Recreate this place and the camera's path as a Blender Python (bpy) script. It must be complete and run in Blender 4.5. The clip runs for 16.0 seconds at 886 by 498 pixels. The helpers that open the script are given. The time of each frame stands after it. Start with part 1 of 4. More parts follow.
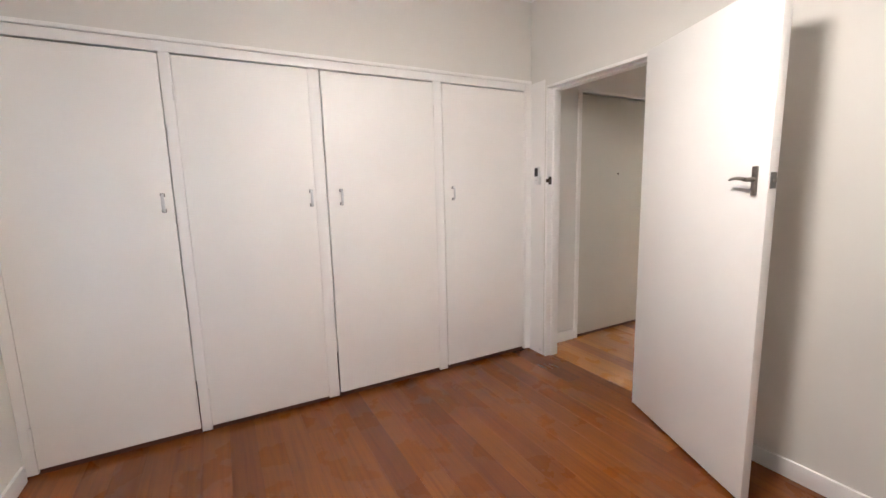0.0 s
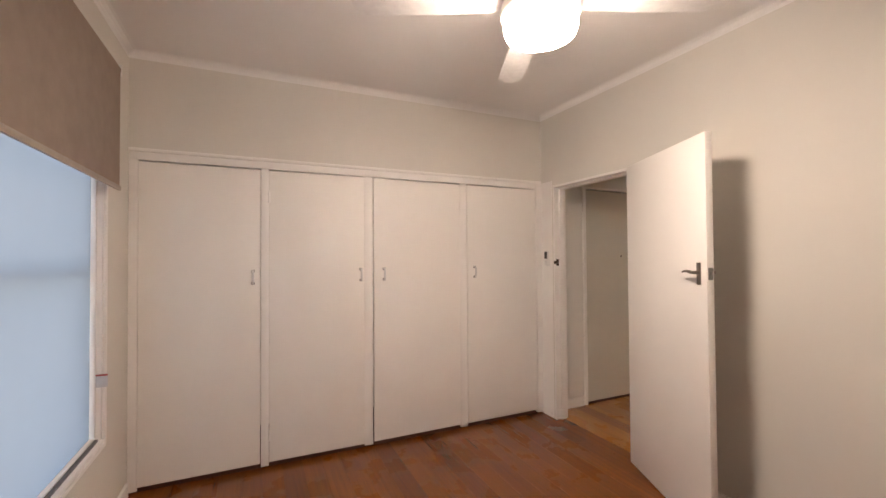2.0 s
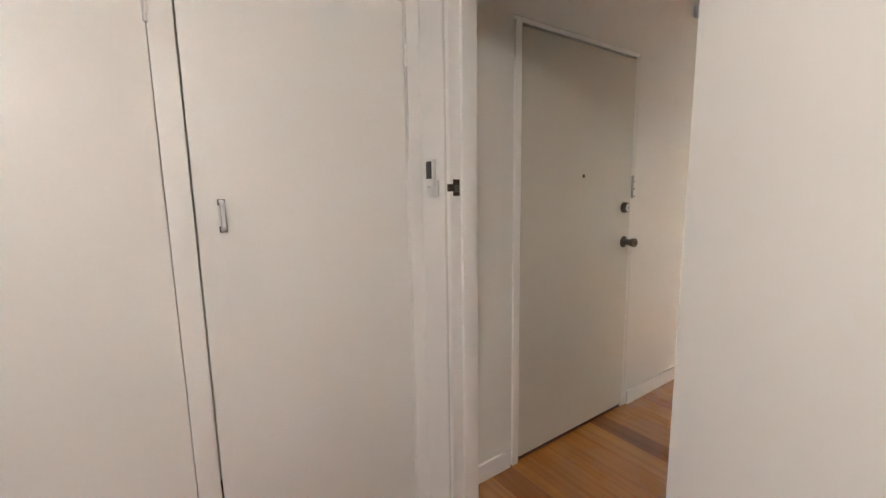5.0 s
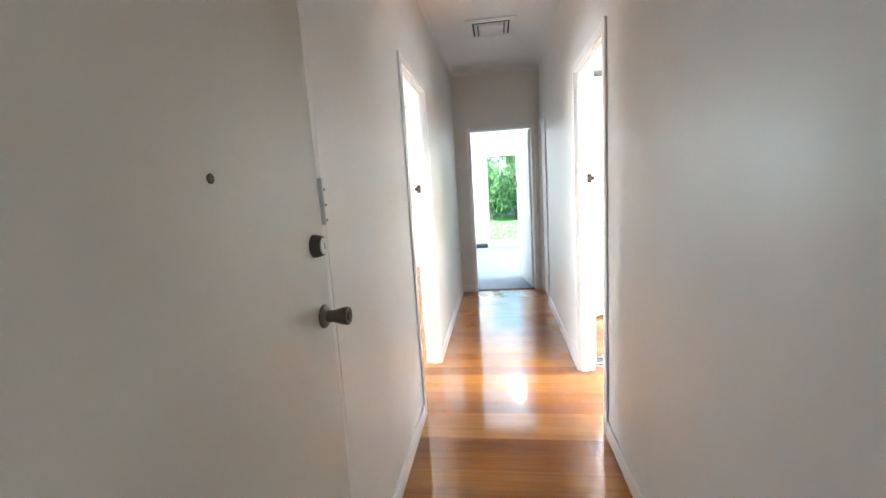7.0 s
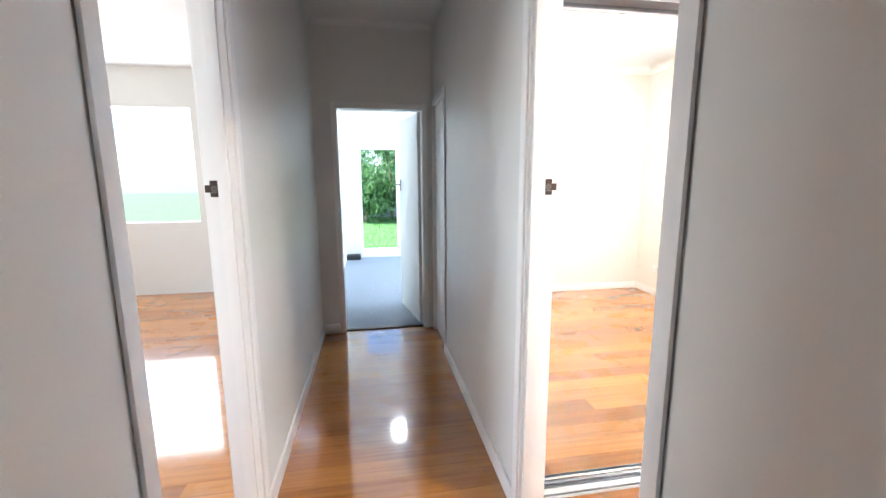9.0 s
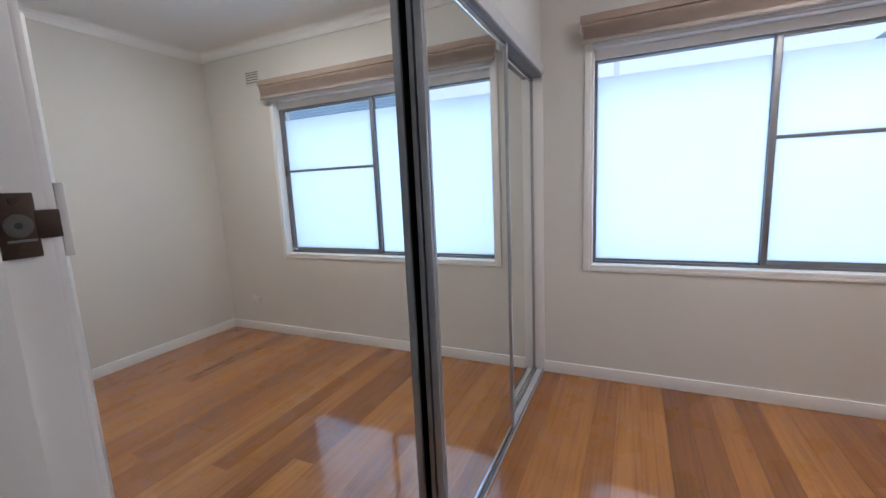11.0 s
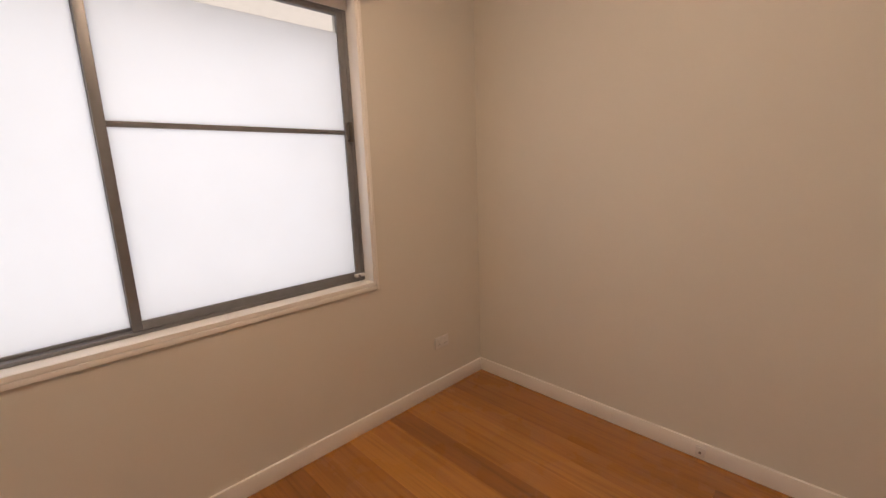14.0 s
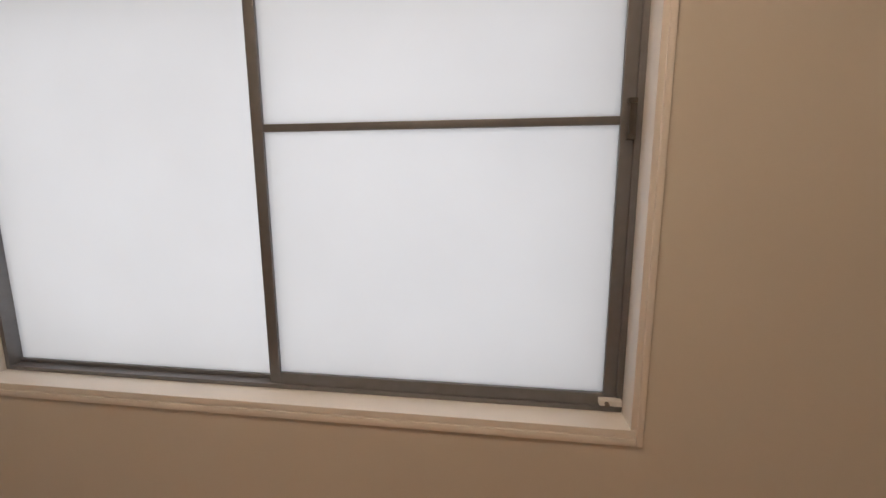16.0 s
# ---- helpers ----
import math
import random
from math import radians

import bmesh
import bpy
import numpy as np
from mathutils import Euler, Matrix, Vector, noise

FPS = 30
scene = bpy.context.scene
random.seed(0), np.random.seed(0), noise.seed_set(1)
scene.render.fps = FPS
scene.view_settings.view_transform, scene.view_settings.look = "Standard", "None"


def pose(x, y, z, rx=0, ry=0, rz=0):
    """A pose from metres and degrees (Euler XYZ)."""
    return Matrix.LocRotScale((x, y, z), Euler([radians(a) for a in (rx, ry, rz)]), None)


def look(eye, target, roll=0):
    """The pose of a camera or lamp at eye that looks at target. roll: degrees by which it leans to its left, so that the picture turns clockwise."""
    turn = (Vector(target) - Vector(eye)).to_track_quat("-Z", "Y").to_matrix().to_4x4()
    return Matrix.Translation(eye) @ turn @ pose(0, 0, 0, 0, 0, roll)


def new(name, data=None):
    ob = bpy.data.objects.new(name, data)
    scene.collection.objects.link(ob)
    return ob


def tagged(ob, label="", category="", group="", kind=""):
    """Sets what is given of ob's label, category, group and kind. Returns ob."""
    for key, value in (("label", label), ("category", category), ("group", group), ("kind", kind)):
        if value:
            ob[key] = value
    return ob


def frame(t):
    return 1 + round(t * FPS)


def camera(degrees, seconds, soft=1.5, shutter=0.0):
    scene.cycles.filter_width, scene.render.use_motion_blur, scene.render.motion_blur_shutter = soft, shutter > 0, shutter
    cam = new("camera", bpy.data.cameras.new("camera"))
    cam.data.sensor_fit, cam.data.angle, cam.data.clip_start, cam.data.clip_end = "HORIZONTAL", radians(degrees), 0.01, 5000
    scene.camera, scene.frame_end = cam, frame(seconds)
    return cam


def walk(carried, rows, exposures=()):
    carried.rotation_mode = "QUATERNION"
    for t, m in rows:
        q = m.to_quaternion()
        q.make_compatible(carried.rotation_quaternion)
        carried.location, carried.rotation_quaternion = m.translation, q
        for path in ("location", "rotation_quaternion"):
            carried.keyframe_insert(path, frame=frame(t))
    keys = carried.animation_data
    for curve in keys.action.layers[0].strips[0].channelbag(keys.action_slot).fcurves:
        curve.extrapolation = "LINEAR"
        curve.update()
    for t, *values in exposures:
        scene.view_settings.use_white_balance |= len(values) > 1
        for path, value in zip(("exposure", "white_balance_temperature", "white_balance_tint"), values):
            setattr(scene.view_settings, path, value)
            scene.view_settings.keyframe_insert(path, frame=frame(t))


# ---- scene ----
cam = camera(93.9, 16.0)

PATH = [
    (0, (-2.155, -2.548, 1.336), (-1.22, -0.804, 1.041), -1.5),
    (0.5, (-2.237, -2.777, 1.345), (-1.524, -0.925, 1.1), -0.5),
    (1, (-2.342, -2.955, 1.39), (-1.586, -1.105, 1.316), -0.3),
    (1.5, (-2.424, -3.099, 1.44), (-1.624, -1.268, 1.524), -0.2),
    (2, (-2.388, -3.076, 1.426), (-1.56, -1.255, 1.461), -0.4),
    (2.5, (-2.2, -2.894, 1.398), (-1.37, -1.077, 1.298), -0.4),
    (3, (-2.003, -2.699, 1.365), (-1.149, -0.904, 1.142), -0.2),
    (3.2, (-1.902, -2.584, 1.352), (-1.037, -0.801, 1.085), 0.1),
    (5.3, (-0.706, -1.156, 1.366), (0.546, 0.376, 1.077), -1.0),
    (5.5, (-0.608, -1.007, 1.37), (0.772, 0.413, 1.087), -0.6),
    (6, (-0.366, -0.761, 1.379), (1.394, 0.144, 1.097), -3.3),
    (6.5, (-0.051, -0.617, 1.378), (1.846, -0.054, 1.086), -5.5),
    (7, (0.298, -0.515, 1.377), (2.257, -0.245, 1.076), -3.7),
    (7.5, (0.664, -0.458, 1.398), (2.64, -0.293, 1.137), -4.1),
    (8, (1.076, -0.442, 1.389), (3.054, -0.356, 1.108), -1.7),
    (8.2, (1.218, -0.453, 1.392), (3.196, -0.398, 1.099), -1.1),
    (10.3, (2.502, -0.689, 1.383), (3.872, -2.114, 1.073), -2.0),
    (10.5, (2.59, -0.781, 1.376), (3.801, -2.343, 1.074), -2.3),
    (11, (2.703, -0.954, 1.385), (3.534, -2.747, 1.074), -2.6),
    (11.5, (2.812, -1.07, 1.366), (3.183, -3.008, 1.036), -2.6),
    (12, (2.849, -1.178, 1.387), (2.741, -3.141, 1.017), -2.6),
    (12.5, (2.765, -1.397, 1.349), (2.197, -3.278, 0.976), -2.5),
    (13, (2.622, -1.642, 1.352), (1.669, -3.358, 0.971), -2.4),
    (13.5, (2.422, -1.888, 1.38), (1.199, -3.42, 0.982), -2.2),
    (14, (2.189, -2.09, 1.368), (0.822, -3.5, 0.988), -2.1),
    (14.5, (1.918, -2.277, 1.388), (0.623, -3.76, 1.039), -2.0),
    (15, (1.643, -2.488, 1.407), (0.644, -4.185, 1.058), -1.0),
    (15.5, (1.448, -2.664, 1.422), (0.966, -4.572, 1.07), -0.1),
    (16, (1.331, -2.842, 1.418), (1.607, -4.795, 1.092), -0.2),
]
EXPOSURES = [(0, 3.42, 5900, 9), (0.6, 3.2, 6000, 10), (1.5, 2.98, 6700, 13), (2.2, 2.97, 7200, 18), (3.2, 3.2, 7500, 19), (5.3, 3.05, 5900, 6), (6.0, 3.12, 5700, 6),
             (7.0, 3.18, 5300, 2), (8.2, 3.05, 5200, 3), (10.3, 0.5, 5300, 8), (11.2, -0.28, 4900, 8), (12.0, -0.55, 6900, 21), (12.7, -0.58, 7500, 23),
             (13.5, -0.55, 7700, 22), (15.0, -0.64, 7700, 21), (16, -0.93, 7400, 17)]
walk(cam, [(t, look(eye, target, roll)) for t, eye, target, roll in PATH], EXPOSURES)

# ---------- world, sun ----------
world = bpy.data.worlds.new("world")
scene.world = world
world.use_nodes = True
wn = world.node_tree.nodes
sky = wn.new("ShaderNodeTexSky")
sky.sky_type = 'NISHITA'
sky.sun_disc = False
sky.sun_elevation = radians(40)
sky.sun_rotation = radians(0)
wn["Background"].inputs[1].default_value = 0.13
world.node_tree.links.new(sky.outputs[0], wn["Background"].inputs[0])
sun = new("sun", bpy.data.lights.new("sun", 'SUN'))
sun.data.energy, sun.data.angle, sun.data.color = 3.6, radians(0.5), (1.0, 0.95, 0.87)
sun.matrix_world = look((0, 0, 0), (0, -0.766, -0.643))


def window_light(name, eye, target, w, h, watts, colour):
    lamp = bpy.data.lights.new(name, 'AREA')
    lamp.shape, lamp.size, lamp.size_y, lamp.energy, lamp.color = 'RECTANGLE', w, h, watts, colour
    ob = new(name, lamp)
    ob.matrix_world = look(eye, target)
    return ob


SKY = (0.80, 0.90, 1.0)
window_light("window_light_front", (-3.36, -1.36, 1.42), (0, -1.36, 1.42), 1.7, 1.65, 1.05, (0.87, 0.94, 1.0))
window_light("window_light_back", (2.0, -4.10, 1.40), (2.0, 0, 1.40), 1.95, 1.18, 11.5, SKY)
# Two unseen fills in the side room, added to brighten the hall walls.
window_light("side_fill_east", (7.42, 2.4, 1.6), (0, 2.4, 1.5), 1.6, 1.3, 13, (1.0, 0.97, 0.92))
window_light("side_fill_north", (3.1, 3.62, 1.6), (3.1, 0, 1.4), 2.2, 1.3, 20, (1.0, 0.97, 0.92))
# Unseen fill through an added south opening, to lift the living room.
window_light("living_fill", (7.6, -4.72, 1.5), (7.6, 0, 1.2), 2.2, 1.2, 50, SKY)

# ---------- materials ----------

def nodes_of(name):
    m = bpy.data.materials.new(name)
    m.use_nodes = True
    nt = m.node_tree
    return m, nt, nt.nodes["Principled BSDF"]


def add(nt, kind, **inputs):
    n = nt.nodes.new(kind)
    for key, value in inputs.items():
        n.inputs[key].default_value = value
    return n


def noise_tex(nt, vec, scale, detail=4.0, rough=0.55):
    n = add(nt, "ShaderNodeTexNoise", Scale=scale, Detail=detail, Roughness=rough)
    nt.links.new(vec, n.inputs["Vector"])
    return n


def mapped(nt, scale=(1, 1, 1), coord="Object"):
    tc = nt.nodes.new("ShaderNodeTexCoord")
    mp = nt.nodes.new("ShaderNodeMapping")
    mp.inputs["Scale"].default_value = scale
    nt.links.new(tc.outputs[coord], mp.inputs["Vector"])
    return mp.outputs[0]


def ramp(nt, fac, stops):
    r = nt.nodes.new("ShaderNodeValToRGB")
    el = r.color_ramp.elements
    while len(el) < len(stops):
        el.new(0.5)
    for e, (p, c) in zip(el, stops):
        e.position, e.color = p, (*c, 1)
    nt.links.new(fac, r.inputs[0])
    return r.outputs[0]


def bump(nt, bsdf, height, strength, dist):
    b = add(nt, "ShaderNodeBump", Strength=strength, Distance=dist)
    nt.links.new(height, b.inputs["Height"])
    nt.links.new(b.outputs[0], bsdf.inputs["Normal"])


def paint(name, colour, rough, var=0.03, relief=0.12, grain=420.0):
    """Painted surface: faint blotches, roller stipple, uneven sheen."""
    m, nt, b = nodes_of(name)
    v = mapped(nt)
    big, fine = noise_tex(nt, v, 1.7, 5), noise_tex(nt, v, grain, 2)
    lo = tuple(c * (1 - var) for c in colour)
    hi = tuple(min(1, c * (1 + var * 0.6)) for c in colour)
    nt.links.new(ramp(nt, big.outputs[0], [(0.3, lo), (0.7, hi)]), b.inputs["Base Color"])
    mid = noise_tex(nt, v, 9, 3)
    rr = add(nt, "ShaderNodeMapRange")
    rr.inputs["To Min"].default_value, rr.inputs["To Max"].default_value = rough - 0.05, rough + 0.07
    nt.links.new(mid.outputs[0], rr.inputs["Value"])
    nt.links.new(rr.outputs[0], b.inputs["Roughness"])
    bump(nt, b, fine.outputs[0], relief, 0.0006)
    return m


def metal(name, colour, rough):
    m, nt, b = nodes_of(name)
    v = mapped(nt)
    n = noise_tex(nt, v, 60, 4)
    nt.links.new(ramp(nt, n.outputs[0], [(0.3, tuple(c * 0.85 for c in colour)), (0.7, colour)]), b.inputs["Base Color"])
    b.inputs["Metallic"].default_value = 1.0
    rr = add(nt, "ShaderNodeMapRange")
    rr.inputs["To Min"].default_value, rr.inputs["To Max"].default_value = rough * 0.75, rough * 1.3
    nt.links.new(n.outputs[0], rr.inputs["Value"])
    nt.links.new(rr.outputs[0], b.inputs["Roughness"])
    return m


def plain(name, colour, rough, spec=0.5):
    m, nt, b = nodes_of(name)
    v = mapped(nt)
    n = noise_tex(nt, v, 35, 4)
    nt.links.new(ramp(nt, n.outputs[0], [(0.3, tuple(c * 0.9 for c in colour)), (0.7, colour)]), b.inputs["Base Color"])
    b.inputs["Roughness"].default_value = rough
    b.inputs["Specular IOR Level"].default_value = spec
    return m


def timber_floor(name, tones, gloss):
    """Polished hardwood boards: each board its own tone, long grain, gum veins, clear satin coat."""
    m, nt, b = nodes_of(name)
    tc = nt.nodes.new("ShaderNodeTexCoord")
    info = nt.nodes.new("ShaderNodeObjectInfo")
    shift = add(nt, "ShaderNodeVectorMath")
    shift.operation = 'MULTIPLY'
    comb = nt.nodes.new("ShaderNodeCombineXYZ")
    for k in range(3):
        nt.links.new(info.outputs["Random"], comb.inputs[k])
    shift.inputs[1].default_value = (37, 91, 53)
    nt.links.new(comb.outputs[0], shift.inputs[0])
    sumv = add(nt, "ShaderNodeVectorMath")
    nt.links.new(tc.outputs["Object"], sumv.inputs[0])
    nt.links.new(shift.outputs[0], sumv.inputs[1])
    mp = nt.nodes.new("ShaderNodeMapping")
    mp.inputs["Scale"].default_value = (30, 0.8, 30)
    nt.links.new(sumv.outputs[0], mp.inputs["Vector"])
    grain = noise_tex(nt, mp.outputs[0], 1.6, 7, 0.62)
    mp2 = nt.nodes.new("ShaderNodeMapping")
    mp2.inputs["Scale"].default_value = (160, 5, 160)
    nt.links.new(sumv.outputs[0], mp2.inputs["Vector"])
    pore = noise_tex(nt, mp2.outputs[0], 1.0, 3)
    tone = ramp(nt, info.outputs["Random"], tones)
    gr = ramp(nt, grain.outputs[0], [(0.22, (0.60, 0.52, 0.43)), (0.36, (0.78, 0.73, 0.66)), (0.50, (1.0, 1.0, 1.0)), (0.68, (1.16, 1.16, 1.12))])
    mul = nt.nodes.new("ShaderNodeMix")
    mul.data_type, mul.blend_type = 'RGBA', 'MULTIPLY'
    mul.inputs[0].default_value = 0.85
    nt.links.new(tone, mul.inputs[6])
    nt.links.new(gr, mul.inputs[7])
    pr = ramp(nt, pore.outputs[0], [(0.32, (0.72, 0.68, 0.64)), (0.5, (1, 1, 1))])
    mul2 = nt.nodes.new("ShaderNodeMix")
    mul2.data_type, mul2.blend_type = 'RGBA', 'MULTIPLY'
    mul2.inputs[0].default_value = 0.25
    nt.links.new(mul.outputs[2], mul2.inputs[6])
    nt.links.new(pr, mul2.inputs[7])
    nt.links.new(mul2.outputs[2], b.inputs["Base Color"])
    wear = noise_tex(nt, sumv.outputs[0], 3.0, 5)
    rr = add(nt, "ShaderNodeMapRange")
    rr.inputs["To Min"].default_value, rr.inputs["To Max"].default_value = 0.22, 0.34
    nt.links.new(wear.outputs[0], rr.inputs["Value"])
    nt.links.new(rr.outputs[0], b.inputs["Roughness"])
    b.inputs["Specular IOR Level"].default_value = 0.06
    b.inputs["Coat Weight"].default_value = 1.0
    b.inputs["Coat IOR"].default_value = gloss
    b.inputs["Coat Roughness"].default_value = 0.075
    bump(nt, b, grain.outputs[0], 0.03, 0.0015)
    return m


def fabric(name, colour):
    m, nt, b = nodes_of(name)
    v = mapped(nt)
    w1 = add(nt, "ShaderNodeTexWave", Scale=260.0, Distortion=1.2)
    nt.links.new(v, w1.inputs["Vector"])
    n = noise_tex(nt, v, 14, 5)
    nt.links.new(ramp(nt, n.outputs[0], [(0.3, tuple(c * 0.9 for c in colour)), (0.7, colour)]), b.inputs["Base Color"])
    b.inputs["Roughness"].default_value = 0.9
    b.inputs["Specular IOR Level"].default_value = 0.15
    bump(nt, b, w1.outputs[0], 0.2, 0.0005)
    return m


def glass():
    m, nt, b = nodes_of("clear_glass")
    b.inputs["Base Color"].default_value = (0.97, 0.99, 0.985, 1)
    b.inputs["Roughness"].default_value = 0.0
    b.inputs["Transmission Weight"].default_value = 1.0
    b.inputs["IOR"].default_value = 1.05
    return m


def frost(name, colour, mix=0.1):
    """Frosted window film: light passes through, scattered."""
    m, nt, b = nodes_of(name)
    v = mapped(nt)
    n = noise_tex(nt, v, 2.0, 3)
    tr = nt.nodes.new("ShaderNodeBsdfTranslucent")
    nt.links.new(ramp(nt, n.outputs[0], [(0.3, tuple(c * 0.96 for c in colour)), (0.7, colour)]), tr.inputs[0])
    b.inputs["Base Color"].default_value = (0.8, 0.82, 0.84, 1)
    b.inputs["Roughness"].default_value = 0.45
    mx = nt.nodes.new("ShaderNodeMixShader")
    mx.inputs[0].default_value = mix
    nt.links.new(tr.outputs[0], mx.inputs[1])
    nt.links.new(b.outputs[0], mx.inputs[2])
    nt.links.new(mx.outputs[0], nt.nodes["Material Output"].inputs[0])
    return m


def glow(name, colour, strength):
    m, nt, b = nodes_of(name)
    b.inputs["Base Color"].default_value = (*colour, 1)
    b.inputs["Emission Color"].default_value = (*colour, 1)
    b.inputs["Emission Strength"].default_value = strength
    return m


def mirror_mat():
    m, nt, b = nodes_of("mirror_glass")
    b.inputs["Base Color"].default_value = (0.86, 0.89, 0.87, 1)
    b.inputs["Metallic"].default_value = 1.0
    b.inputs["Roughness"].default_value = 0.005
    return m


def leafy(name, a, c):
    m, nt, b = nodes_of(name)
    geo = nt.nodes.new("ShaderNodeNewGeometry")
    nt.links.new(ramp(nt, geo.outputs["Random Per Island"], [(0.0, a), (1.0, c)]), b.inputs["Base Color"])
    b.inputs["Roughness"].default_value = 0.55
    tr = nt.nodes.new("ShaderNodeBsdfTranslucent")
    nt.links.new(b.inputs["Base Color"].links[0].from_socket, tr.inputs[0])
    mx = nt.nodes.new("ShaderNodeMixShader")
    mx.inputs[0].default_value = 0.45
    nt.links.new(b.outputs[0], mx.inputs[1])
    nt.links.new(tr.outputs[0], mx.inputs[2])
    nt.links.new(mx.outputs[0], nt.nodes["Material Output"].inputs[0])
    return m


def ground_mat(name, a, c, scale, rough=0.95):
    m, nt, b = nodes_of(name)
    v = mapped(nt)
    n, n2 = noise_tex(nt, v, scale, 6), noise_tex(nt, v, scale * 14, 3)
    mixn = add(nt, "ShaderNodeMath")
    mixn.operation = 'MULTIPLY_ADD'
    mixn.inputs[1].default_value = 0.5
    nt.links.new(n.outputs[0], mixn.inputs[0])
    half = add(nt, "ShaderNodeMath")
    half.operation = 'MULTIPLY'
    half.inputs[1].default_value = 0.5
    nt.links.new(n2.outputs[0], half.inputs[0])
    nt.links.new(half.outputs[0], mixn.inputs[2])
    nt.links.new(ramp(nt, mixn.outputs[0], [(0.35, a), (0.65, c)]), b.inputs["Base Color"])
    b.inputs["Roughness"].default_value = rough
    bump(nt, b, n2.outputs[0], 0.5, 0.004)
    return m


WALL = paint("wall_paint", (0.70, 0.675, 0.622), 0.62, 0.025, 0.14)
SATINWALL = paint("satin_wall_paint", (0.765, 0.748, 0.71), 0.42, 0.025, 0.10, 300)
CEIL = paint("ceiling_paint", (0.82, 0.81, 0.79), 0.8, 0.02, 0.1)
GLOSS = paint("enamel_paint", (0.86, 0.84, 0.81), 0.36, 0.025, 0.05, 160)
DOORP = paint("door_paint", (0.85, 0.828, 0.79), 0.40, 0.03, 0.06, 120)
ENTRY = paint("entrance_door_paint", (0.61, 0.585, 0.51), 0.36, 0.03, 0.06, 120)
FLOOR = timber_floor("timber_floor", [(0.0, (0.23, 0.080, 0.013)), (0.12, (0.315, 0.115, 0.0185)), (0.3, (0.38, 0.147, 0.0245)),
                                     (0.85, (0.425, 0.172, 0.031)), (1.0, (0.48, 0.203, 0.038))], 1.8)
# Darker, redder copy of FLOOR, standing in for less light in the front bedroom.
DIMFLOOR = timber_floor("dim_timber_floor", [(0.0, (0.140, 0.036, 0.004)), (0.2, (0.178, 0.048, 0.0052)), (0.8, (0.200, 0.057, 0.0062)), (1.0, (0.230, 0.070, 0.008))], 1.45)
CARPET = ground_mat("carpet", (0.20, 0.215, 0.25), (0.30, 0.32, 0.36), 30)
MIRROR = mirror_mat()
CHROME = metal("polished_chrome", (0.74, 0.75, 0.76), 0.14)
ALU = plain("anodised_aluminium", (0.22, 0.225, 0.24), 0.42)
ALU.node_tree.nodes["Principled BSDF"].inputs["Metallic"].default_value = 0.4
BRUSHED = plain("bright_aluminium", (0.42, 0.43, 0.45), 0.28)
BRUSHED.node_tree.nodes["Principled BSDF"].inputs["Metallic"].default_value = 0.4
SATIN = metal("satin_nickel", (0.26, 0.235, 0.205), 0.34)
BRONZE = metal("dark_bronze", (0.085, 0.062, 0.05), 0.42)
STEEL = metal("dull_steel", (0.26, 0.25, 0.24), 0.3)
AGED = metal("aged_steel", (0.15, 0.135, 0.12), 0.32)
BLIND = fabric("blind_fabric", (0.44, 0.345, 0.28))
RAIL = plain("blind_rail", (0.40, 0.34, 0.29), 0.5)
GLASS = glass()
FILM = frost("frosted_film", (0.93, 0.95, 0.97))
FROSTED = frost("frosted_glass", (0.385, 0.415, 0.435))
LAMP = glow("lamp_diffuser", (1.0, 0.87, 0.76), 16.5)
LAMP2 = glow("lamp_diffuser_back", (1.0, 0.79, 0.59), 78.0)
LAMP3 = glow("lamp_diffuser_living", (1.0, 0.93, 0.85), 30.0)
OPAL = paint("opal_cover", (0.78, 0.77, 0.75), 0.3, 0.01, 0.0)
WHITE = plain("white_plastic", (0.80, 0.79, 0.77), 0.35)
BLACK = plain("black_plastic", (0.02, 0.02, 0.022), 0.3)
DARK = plain("dark_gap", (0.03, 0.02, 0.016), 0.9)
# Dark brown: shade painted under the wardrobe doors, also the entrance sill.
SHADE_SILL = plain("door_shade_and_sill", (0.085, 0.028, 0.014), 0.7)
RED = plain("red_tape", (0.45, 0.06, 0.05), 0.5)
SILVER = plain("silver_paint", (0.62, 0.62, 0.62), 0.3)
RENDERED = ground_mat("rendered_wall", (0.62, 0.60, 0.57), (0.72, 0.70, 0.67), 6)
WHITEWASH = ground_mat("white_render", (0.78, 0.77, 0.75), (0.84, 0.83, 0.81), 5)
ROOFT = ground_mat("roof_tiles", (0.22, 0.27, 0.35), (0.32, 0.38, 0.46), 8, 0.6)
GRASS = ground_mat("grass_ground", (0.09, 0.19, 0.035), (0.17, 0.31, 0.07), 3)
BLADES = leafy("grass_blades", (0.07, 0.17, 0.02), (0.16, 0.30, 0.06))
LEAF = leafy("leaves", (0.07, 0.15, 0.045), (0.24, 0.36, 0.13))
BARK = ground_mat("bark", (0.10, 0.075, 0.05), (0.18, 0.14, 0.10), 12)
GRAVEL = ground_mat("grey_gravel", (0.13, 0.127, 0.12), (0.21, 0.205, 0.195), 4)
PAVE = ground_mat("paving", (0.42, 0.40, 0.37), (0.52, 0.50, 0.46), 9)
FENCE = ground_mat("fence_paint", (0.26, 0.29, 0.32), (0.34, 0.37, 0.40), 9, 0.6)


# ---------- building helpers ----------
def cube_into(bm, x0, y0, z0, x1, y1, z1):
    m = Matrix.Translation(((x0 + x1) / 2, (y0 + y1) / 2, (z0 + z1) / 2)) @ Matrix.Diagonal((abs(x1 - x0), abs(y1 - y0), abs(z1 - z0), 1))
    return bmesh.ops.create_cube(bm, size=1.0, matrix=m)["verts"]


